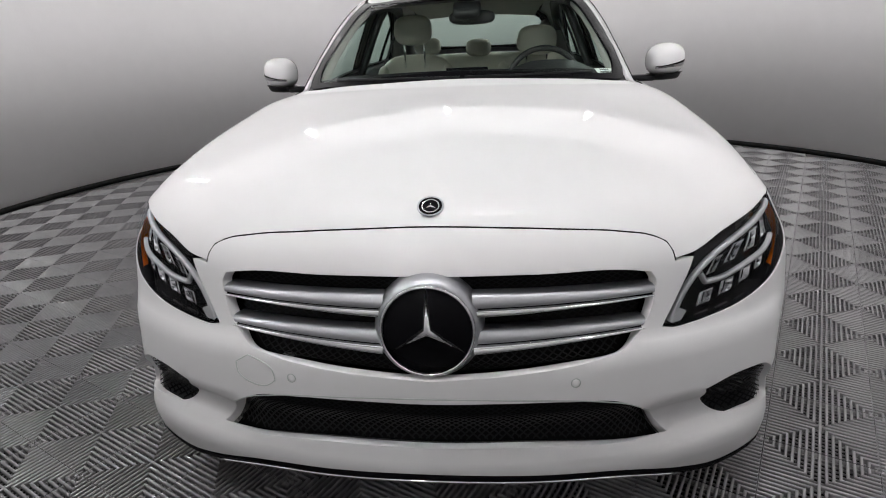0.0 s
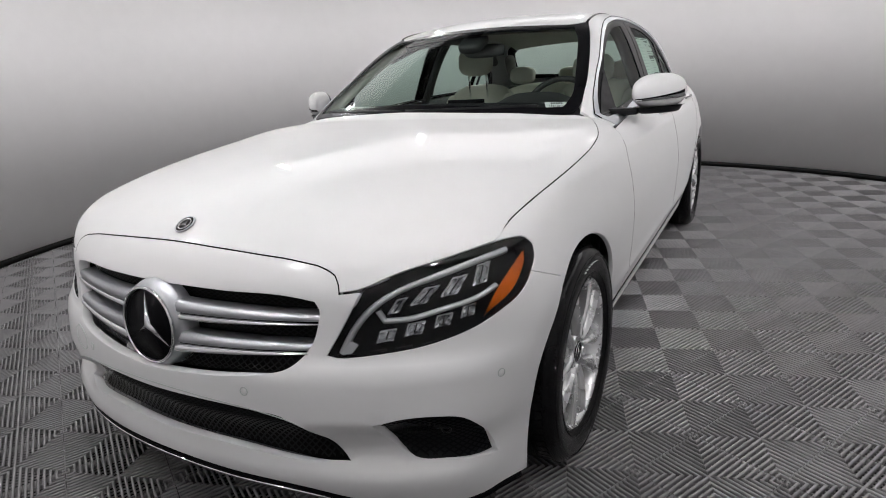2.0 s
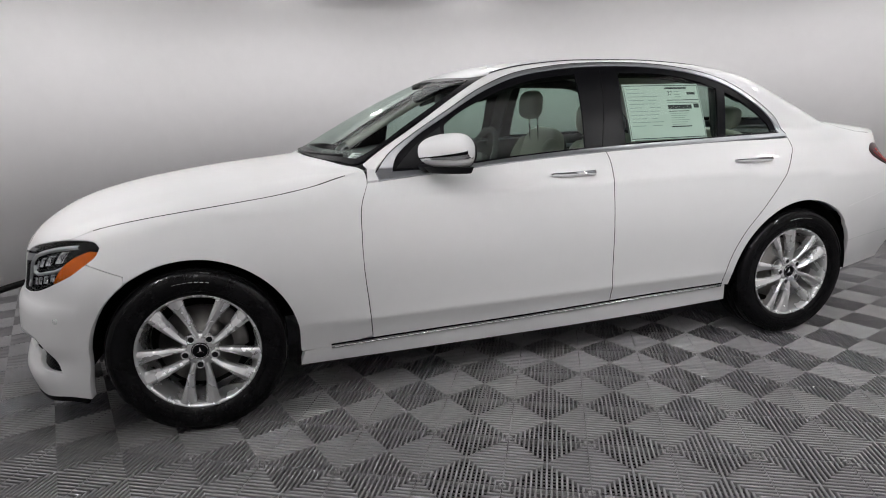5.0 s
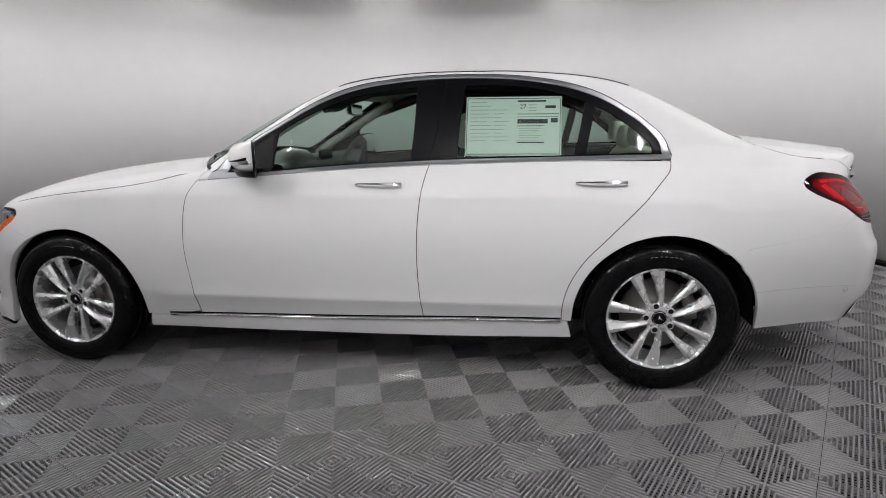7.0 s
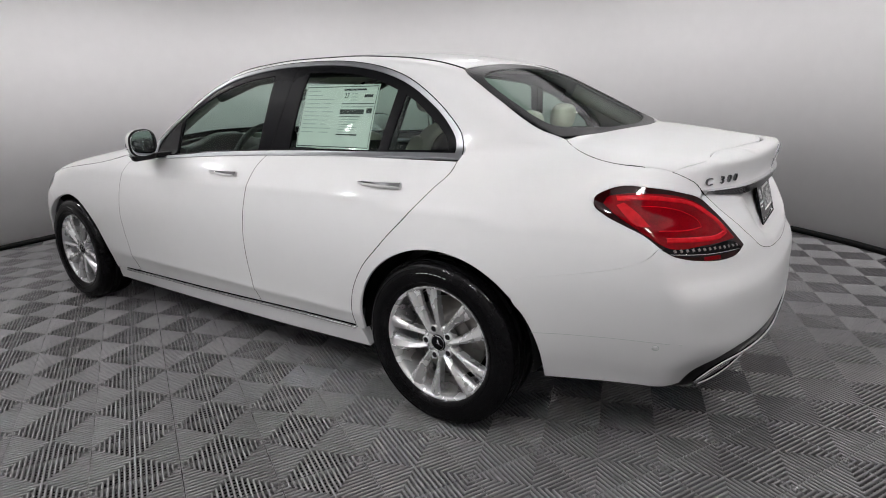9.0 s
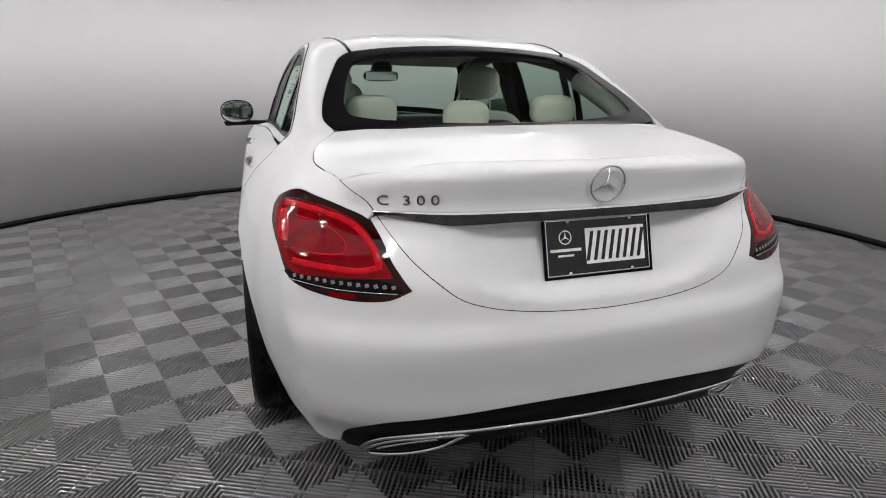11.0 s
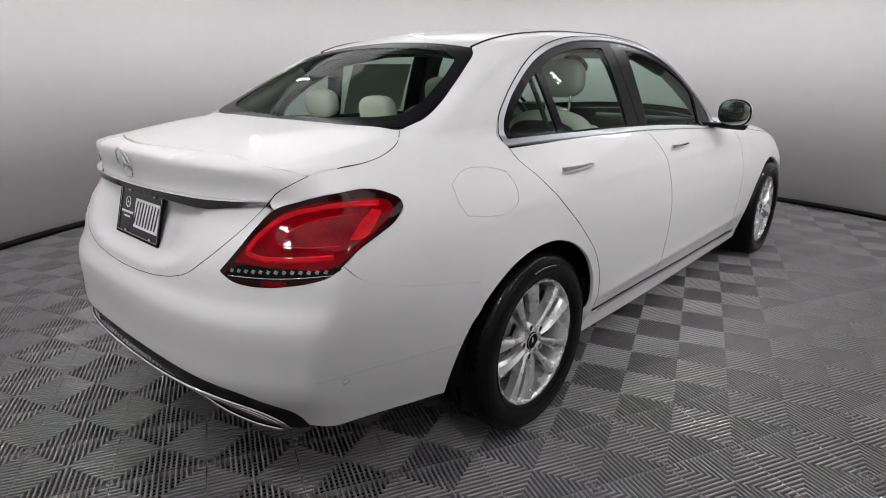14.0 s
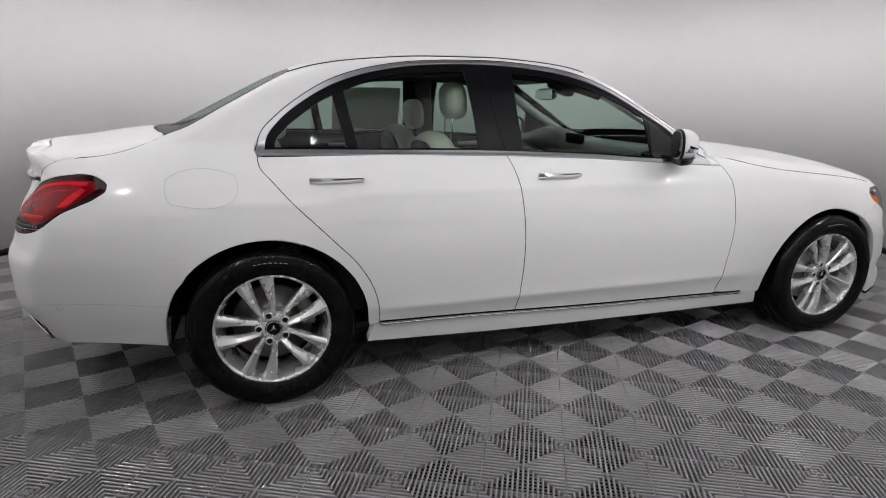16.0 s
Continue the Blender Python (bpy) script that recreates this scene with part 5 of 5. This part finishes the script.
for s in (1, -1):
    def mir(d):
        return d if s > 0 else flip(d)

    m_ob = part("door_mirror", mir(shell), PAINT, car, "white door mirror with a slim side indicator")
    ts = np.linspace(0, 1, 14)
    xs = [0.838 + 0.1665 * math.sin(t * math.pi / 2) for t in ts]
    part("indicator_groove", mir(mirror_band([(x, 1.012 + 0.030 * t**1.2, 1.002 + 0.010 * t) for x, t in zip(xs, ts)])), BLACK, m_ob)
    part("indicator", mir(mirror_band([(x, 1.0075 + 0.020 * t, 1.0035 + 0.005 * t) for x, t in zip(xs, ts)], 0.005)), CHROME, m_ob, "bright slim indicator strip")
    low = merge(mirror_shell(MHX * 0.955, 0.115, MDEEP * 0.93, 0.012, 0.950, 0.977), box(0.765, -0.585, 0.962, 0.16, 0.07, 0.026, 0.008))
    part("mirror_foot", mir(low), TRIM, m_ob, "black mirror foot")
    part("mirror_rim", mir(mirror_shell(MHX * 1.005, MHZ * 1.01, 0.012, 0.014, 0.970)), TRIM, m_ob)
    part("mirror_glass", mir(([(x, y + 0.0125, z) for x, y, z in mirror_shell(MHX * 0.93, MHZ * 0.90, 0.002, 0.003)[0]], shell[1])), CHROME, m_ob, "mirror glass")
    sail = panel("hoop", [(-0.715, 18.6), (-0.63, 25.0), (-0.505, 31.0), (-0.508, 18.2)], lift=0.0, flange=0.008, gap=0, grid=0.015)
    part("mirror_base", mir(sail), TRIM, m_ob)

# papers on the glass
def on_glass(view, quad, lift, name, mat_, parent, label="", s=1):
    d = panel(view, quad, lift=lift, flange=0.0, grid=0.03, gap=0, sharp=20)
    return part(name, d if s > 0 else flip(d), mat_, parent, label)


def hoop_rect(y0, y1, a0, a1):
    return [(y0, a0), (y1, a0), (y1, a1), (y0, a1)]


sheet = new("window_sticker")
tagged(sheet, "pale green printed price sheet fixed behind the rear side window", "sticker")
SY0, SY1, SA0, SA1 = 0.425, 0.858, 23.2, 43.0


def sheet_rect(name, mat_, u0, u1, v0, v1, lift, label=""):
    q = [(SY0 + (SY1 - SY0) * (u + sk), SA0 + (SA1 - SA0) * v) for u, v, sk in ((u0, v0, 0), (u1, v0, 0), (u1, v1, 0), (u0, v1, 0))]
    return on_glass("hoop", q, lift, name, mat_, sheet, label)


sheet_rect("sheet", PAPER, 0, 1, 0, 1, -0.012)
for u0, u1, v0, v1 in ((0.015, 0.985, 0.962, 0.975), (0.015, 0.985, 0.02, 0.033), (0.012, 0.018, 0.02, 0.975), (0.982, 0.988, 0.02, 0.975)):
    sheet_rect("sheet_border", INK, u0, u1, v0, v1, -0.0105)
for i in range(11):
    v = 0.90 - i * 0.065
    sheet_rect("text_bar", GREY_INK, 0.05, 0.22 + 0.12 * ((i * 7) % 5) / 5, v, v + 0.012, -0.0105)
    if i > 1:
        sheet_rect("text_bar", GREY_INK, 0.30, 0.38 + 0.10 * ((i * 3) % 4) / 4, v, v + 0.012, -0.0105)
sheet_rect("heading_bar", INK, 0.545, 0.84, 0.905, 0.935, -0.0105)
for a, b, c, d in ((0.545, 0.97, 0.70, 0.712), (0.545, 0.97, 0.655, 0.662), (0.545, 0.82, 0.50, 0.512), (0.545, 0.82, 0.215, 0.235)):
    sheet_rect("sheet_rule", INK, a, b, c, d, -0.0105)
sheet_rect("heading_bar", INK, 0.545, 0.86, 0.545, 0.62, -0.0105)
sheet_rect("code_block", INK, 0.89, 0.96, 0.56, 0.635, -0.0105)
for v in (0.755, 0.80, 0.85):
    sheet_rect("text_bar", GREY_INK, 0.66, 0.74, v, v + 0.014, -0.0105)
sheet_rect("text_bar", INK, 0.83, 0.94, 0.80, 0.845, -0.0105)
for i in range(6):
    sheet_rect("text_bar", GREY_INK, 0.56, 0.80 - 0.03 * (i % 3), 0.46 - 0.04 * i, 0.47 - 0.04 * i, -0.0105)
lm = place("hoop", [(SY0 + (SY1 - SY0) * 0.60, SA0 + (SA1 - SA0) * 0.825)])
ln = Vector(facing(lm)[0])
sd = Vector((0, 1, 0))
up_ = ln.cross(sd)
lmat = Matrix((ln, sd, up_)).transposed().to_4x4()
lmat.translation = Vector(lm[0]) - ln * 0.0100
letters("27", 0.030, lmat, INK, sheet, "number", 0.0002)
tag = new("dash_tag")
tagged(tag, "small white barcode tag behind the windscreen", "label")
tm = skin_frame("top", 0.588, -0.862, -0.012, -6)
part("tag", moved(box(0, 0, 0, 0.0008, 0.094, 0.036), tm), PLATE_WHITE, tag, smooth=False)
for i in range(9):
    part("print_bar", moved(box(0.0008, -0.030 + i * 0.0075, -0.007, 0.0006, 0.0022 + 0.0016 * (i % 3), 0.012), tm), INK, tag, smooth=False)
for i in range(5):
    part("print_bar", moved(box(0.0008, -0.020 + i * 0.010, 0.010, 0.0006, 0.007, 0.009), tm), INK, tag, smooth=False)
# ---- cabin ----
def cushion(cx, cy, cz, sx, sy, sz, tilt=0.0, power=3.6):
    """A padded block with softly rounded edges."""
    v, f = ellipsoid(0, 0, 0, sx / 2, sy / 2, sz / 2, power, 32, 18)
    return moved((v, f), pose(cx, cy, cz, tilt))


def front_seat(x, lift):
    seat = part("front_seat", cushion(x, 0.42, 0.75, 0.50, 0.15, 0.66, -17), LEATHER, car, "cream leather front seat with a separate headrest")
    part("seat_cushion", cushion(x, 0.10, 0.46, 0.50, 0.54, 0.16, 6), LEATHER, seat)
    for sd_ in (-1, 1):
        part("side_bolster", cushion(x + sd_ * 0.205, 0.385, 0.74, 0.11, 0.17, 0.56, -17, 2.6), LEATHER, seat)
    part("back_shell", cushion(x, 0.475, 0.74, 0.44, 0.08, 0.60, -17), CABIN_DARK, seat)
    hz = 1.130 + lift
    part("headrest", cushion(x, 0.400, hz, 0.235, 0.105, 0.175, -6, 2.9), LEATHER, seat, "cream leather headrest")
    for sd_ in (-1, 1):
        part("headrest_post", tube([(x + sd_ * 0.062, 0.430, 0.96), (x + sd_ * 0.062, 0.412, hz)], 0.0065, 8), CHROME, seat)
    return seat


front_seat(0.385, 0.0)
front_seat(-0.375, 0.085)
bench = part("rear_bench", cushion(0, 1.22, 0.755, 1.30, 0.20, 0.60, -20), LEATHER, car, "cream leather rear bench with three headrests")
part("seat_cushion", cushion(0, 0.90, 0.47, 1.30, 0.52, 0.18, 5), LEATHER, bench)
for x, w, z in ((0.385, 0.20, 1.105), (-0.385, 0.20, 1.105), (0.0, 0.19, 1.085)):
    part("headrest", cushion(x, 1.235, z, w, 0.09, 0.125, -8, 2.9), LEATHER, bench, "cream leather headrest")
part("parcel_shelf", box(0, 1.49, 1.015, 1.18, 0.40, 0.02, 0.005), CABIN_DARK, car, "black rear parcel shelf", smooth=False)
# dashboard with instrument hump
rows, dv, df = 13, [], []
for i, x in enumerate(np.linspace(-0.70, 0.70, 29)):
    hump = 0.055 * math.exp(-(((x - 0.385) / 0.17) ** 4))
    bow = 0.16 * (x / 0.7) ** 2
    for y, z in ((-1.03 + bow * 1.1, 0.955), (-0.90 + bow, 0.975), (-0.72 + bow * 0.6, 0.990 + 0.3 * hump), (-0.58 + bow * 0.3, 1.000 + hump), (-0.50 + bow * 0.2, 0.985 + hump), (-0.475 + bow * 0.2, 0.93), (-0.52, 0.80), (-0.58, 0.60), (-0.62, 0.35)):
        dv.append((x, y, z))
df = [(i * 9 + j, i * 9 + j + 1, i * 9 + 10 + j, i * 9 + 9 + j) for i in range(28) for j in range(8)]
dash = part("dashboard", (dv, df), CABIN_DARK, car, "black dashboard with an instrument hump")
part("screen", box(0.0, -0.50, 1.000, 0.20, 0.014, 0.06, 0.004), BLACK, dash, "thin upright dash screen", smooth=False)
sw = pose(0.385, -0.235, 0.930, 0, 0, 90) @ pose(0, 0, 0, 0, 24, 0)
wheel_rim = part("steering_wheel", moved(ring_bar(0.182, 0.0155, 0.0, 48), sw), CABIN_DARK, car, "black leather steering wheel")
part("wheel_hub", moved(cushion(0, 0, 0, 0.05, 0.15, 0.12), sw), CABIN_DARK, wheel_rim)
for a in (0, 180, 270):
    r = math.radians(a)
    part("wheel_spoke", moved(tube([(0, 0.05 * math.cos(r), 0.05 * math.sin(r)), (0, 0.18 * math.cos(r), 0.18 * math.sin(r))], 0.016, 8, flat=0.6), sw), SATIN, wheel_rim)
part("steering_column", tube([(0.385, -0.26, 0.955), (0.385, -0.52, 0.86)], 0.035, 10), CABIN_DARK, wheel_rim)
part("centre_console", box(0, 0.0, 0.50, 0.24, 1.0, 0.28, 0.03), CABIN_DARK, car, "black centre console")
part("cabin_floor", box(0, 0.15, 0.25, 1.44, 2.3, 0.03), CABIN_DARK, car, "black carpeted cabin floor", smooth=False)
mirror_arm = part("rear_view_mirror", cushion(0.02, -0.305, 1.255, 0.225, 0.035, 0.066, -8, 3.2), CABIN_DARK, car, "black rear-view mirror under a sensor housing")
part("mirror_glass", box(0.02, -0.287, 1.255, 0.20, 0.003, 0.052), CHROME, mirror_arm, smooth=False)
part("sensor_housing", cushion(0.0, -0.385, 1.292, 0.135, 0.16, 0.06, 26, 3.0), CABIN_DARK, mirror_arm)
# door cards, pillars and headliner follow the skin
for s in (1, -1):
    def mir(d):
        return d if s > 0 else flip(d)

    y0, y1 = -0.86, 1.30
    cv, cf = [], []
    ys = np.linspace(y0, y1, 25)
    for y in ys:
        zt = 0.935 + 0.07 * (y - y0) / (y1 - y0)
        p = place("side", [(y, zt)])[0][0]
        cv += [(p - 0.030, y, zt + 0.012), (p - 0.085, y, zt + 0.012), (p - 0.10, y, zt - 0.05), (p - 0.115, y, 0.60), (p - 0.09, y, 0.30)]
    cf = [(i * 5 + j, i * 5 + 5 + j, i * 5 + 6 + j, i * 5 + 1 + j) for i in range(24) for j in range(4)]
    door_card = part("door_card", mir((cv, cf)), CABIN_DARK, car, "black inner door lining")
    for yy in (-0.05, 0.82):
        part("inner_handle", mir(box(0.655, yy, 0.93, 0.02, 0.14, 0.025, 0.006)), SATIN, door_card)
    for a, b, w in (((0.245, 20.5), (0.30, 49.5), 0.050), ((0.935, 21.5), (0.985, 43.0), 0.020)):
        pts = np.linspace(a, b, 6)
        p = place("hoop", pts)
        p = p - facing(p) * 0.055
        part("inner_pillar", mir(tube(p, w, 10, flat=0.45)), CABIN_DARK, car, "black inner pillar trim")
    ap = place("top", [(0.655, -0.78), (0.645, -0.62), (0.62, -0.48), (0.585, -0.34), (0.545, -0.22)])
    ap = ap - facing(ap) * 0.045
    part("inner_pillar", mir(tube(ap, 0.026, 10)), HEADLINER, car, "pale windscreen pillar trim")
    cp = place("top", [(0.50, 1.27), (0.545, 1.40), (0.57, 1.50), (0.575, 1.60)])
    cp = cp - facing(cp) * 0.06
    part("inner_pillar", mir(tube(cp, 0.040, 10)), PILLAR_CLOTH, car, "grey rear pillar trim")
    rail = place("hoop", [(-0.30, 43.5), (-0.05, 49.5), (0.3, 53), (0.7, 51.5), (1.0, 46), (1.15, 39)])
    rail = rail - facing(rail) * 0.05
    part("roof_rail_trim", mir(tube(rail, 0.030, 10)), CABIN_DARK, car, "dark roof rail trim")
head_out = [(0, -0.40), (0.3, -0.36), (0.48, -0.28), (0.50, -0.10), (0.47, 0.3), (0.45, 0.9), (0.42, 1.20), (0, 1.20)]
part("headliner", panel("top", both(head_out), lift=-0.035, flange=0, gap=0, grid=0.06), HEADLINER, car, "pale cloth headliner")
for x in (-0.29, 0.29):
    part("sun_visor", moved(box(x, 0, 0, 0.30, 0.13, 0.014, 0.006), pose(0, -0.225, 1.345, 14)), HEADLINER, car, "pale folded sun visor")
# wipers and cowl
part("cowl", panel("top", both([(0, -1.105), (0.287, -1.069), (0.508, -0.982), (0.66, -0.885), (0.70, -0.845), (0.66, -0.82), (0.5, -0.90), (0.28, -0.99), (0, -1.03)]), lift=-0.012, flange=0, gap=0), TRIM, car, "black cowl panel below the windscreen")
for x0, x1 in ((0.52, 0.02), (0.0, -0.52)):
    q = place("top", [(x0 + (x1 - x0) * t, -1.075 + 0.62 * ((x0 + (x1 - x0) * t) ** 2)) for t in np.linspace(0, 1, 9)])
    part("wiper", tube(q + np.array([0, -0.006, -0.009]), 0.007, 6), TRIM, car, "black windscreen wiper")
# ---- ribbed floor tiles ----
SQ, TURN = 0.2008, radians(18.25)      # side of a check, and how the checks lie to the car
OFF = (-0.443 * SQ, -0.249 * SQ)
SIDE = SQ * math.sqrt(2)               # a tile's side; its edges lie at 45 degrees to the checks


def ribbed_tile(ribs=17, deep=0.024):
    """One tile: four triangles of ribs, each square to its edge, over thin cross bars."""
    verts, faces = [], []
    pitch = SIDE / ribs
    half, w = SIDE / 2, pitch * 0.27

    def slab(pts, z, base=-deep):
        n = len(verts)
        verts.extend([(x, y, z) for x, y in pts] + [(x, y, base) for x, y in pts])
        faces.append((n, n + 1, n + 2, n + 3))
        for i in range(4):
            j = (i + 1) % 4
            faces.append((n + j, n + i, n + 4 + i, n + 4 + j))

    for q in range(4):
        c, s = round(math.cos(q * math.pi / 2)), round(math.sin(q * math.pi / 2))

        def put(pts, z=0.0, base=-deep):
            slab([(c * x - s * y, s * x + c * y) for x, y in pts], z, base)

        for i in range(ribs):
            y = -half + (i + 0.5) * pitch
            if abs(y) + w > half - 0.003:
                continue
            n = len(verts)
            for o, z in ((-0.45, -deep), (-1, -0.0048), (-0.84, -0.0021), (0, 0.0), (0.84, -0.0021), (1, -0.0048), (0.45, -deep)):
                for x in (abs(y + o * w), half - 0.0012):
                    verts.append((c * x - s * (y + o * w), s * x + c * (y + o * w), z))
            faces.extend((n + 2 * k, n + 2 * k + 1, n + 2 * k + 3, n + 2 * k + 2) for k in range(6))
        for i in range(1, 9):
            x = (i - 0.5) * half / 8
            put([(x + 0.0020, x), (x - 0.0020, x), (x - 0.0020, -x), (x + 0.0020, -x)], -0.0135, -0.018)
        put([(half - 0.0010, half - 0.003), (half - 0.0034, half - 0.003), (half - 0.0034, -half + 0.003), (half - 0.0010, -half + 0.003)], -0.005, -0.030)
    return verts, faces


TILE_DATA = ribbed_tile()
first = part("tile", TILE_DATA, TILE, floor)
tile_mesh = first.data
spots = []
for a in range(-30, 31):
    for b in range(-30, 31):
        u, v = (a + b + 1) * SQ + OFF[0], (b - a) * SQ + OFF[1]
        x, y = u * math.cos(TURN) - v * math.sin(TURN), u * math.sin(TURN) + v * math.cos(TURN)
        r = math.hypot(x - MIDDLE[0], y - MIDDLE[1])
        if r < ROOM_R + 0.02:
            spots.append((r, x, y))
spots.sort(key=lambda q: abs(q[0] - 2.1))
rest = []
for i, (r, x, y) in enumerate(spots):
    m = pose(x, y, 0, 0, 0, math.degrees(TURN) + 45)
    if i < 300:
        ob = first if i == 0 else new("tile", tile_mesh)
        ob.parent = floor
        ob.matrix_world = m
    else:
        rest.append((TILE_DATA[0], m))
rv = np.concatenate([np.array(v) @ np.array(m.to_3x3()).T + np.array(m.translation) for v, m in rest])
n0 = len(TILE_DATA[0])
rf = [tuple(i + k * n0 for i in f) for k in range(len(rest)) for f in TILE_DATA[1]]
far_tiles = part("tile_field", (rv, rf), TILE, floor)
tagged(far_tiles, kind="stuff")
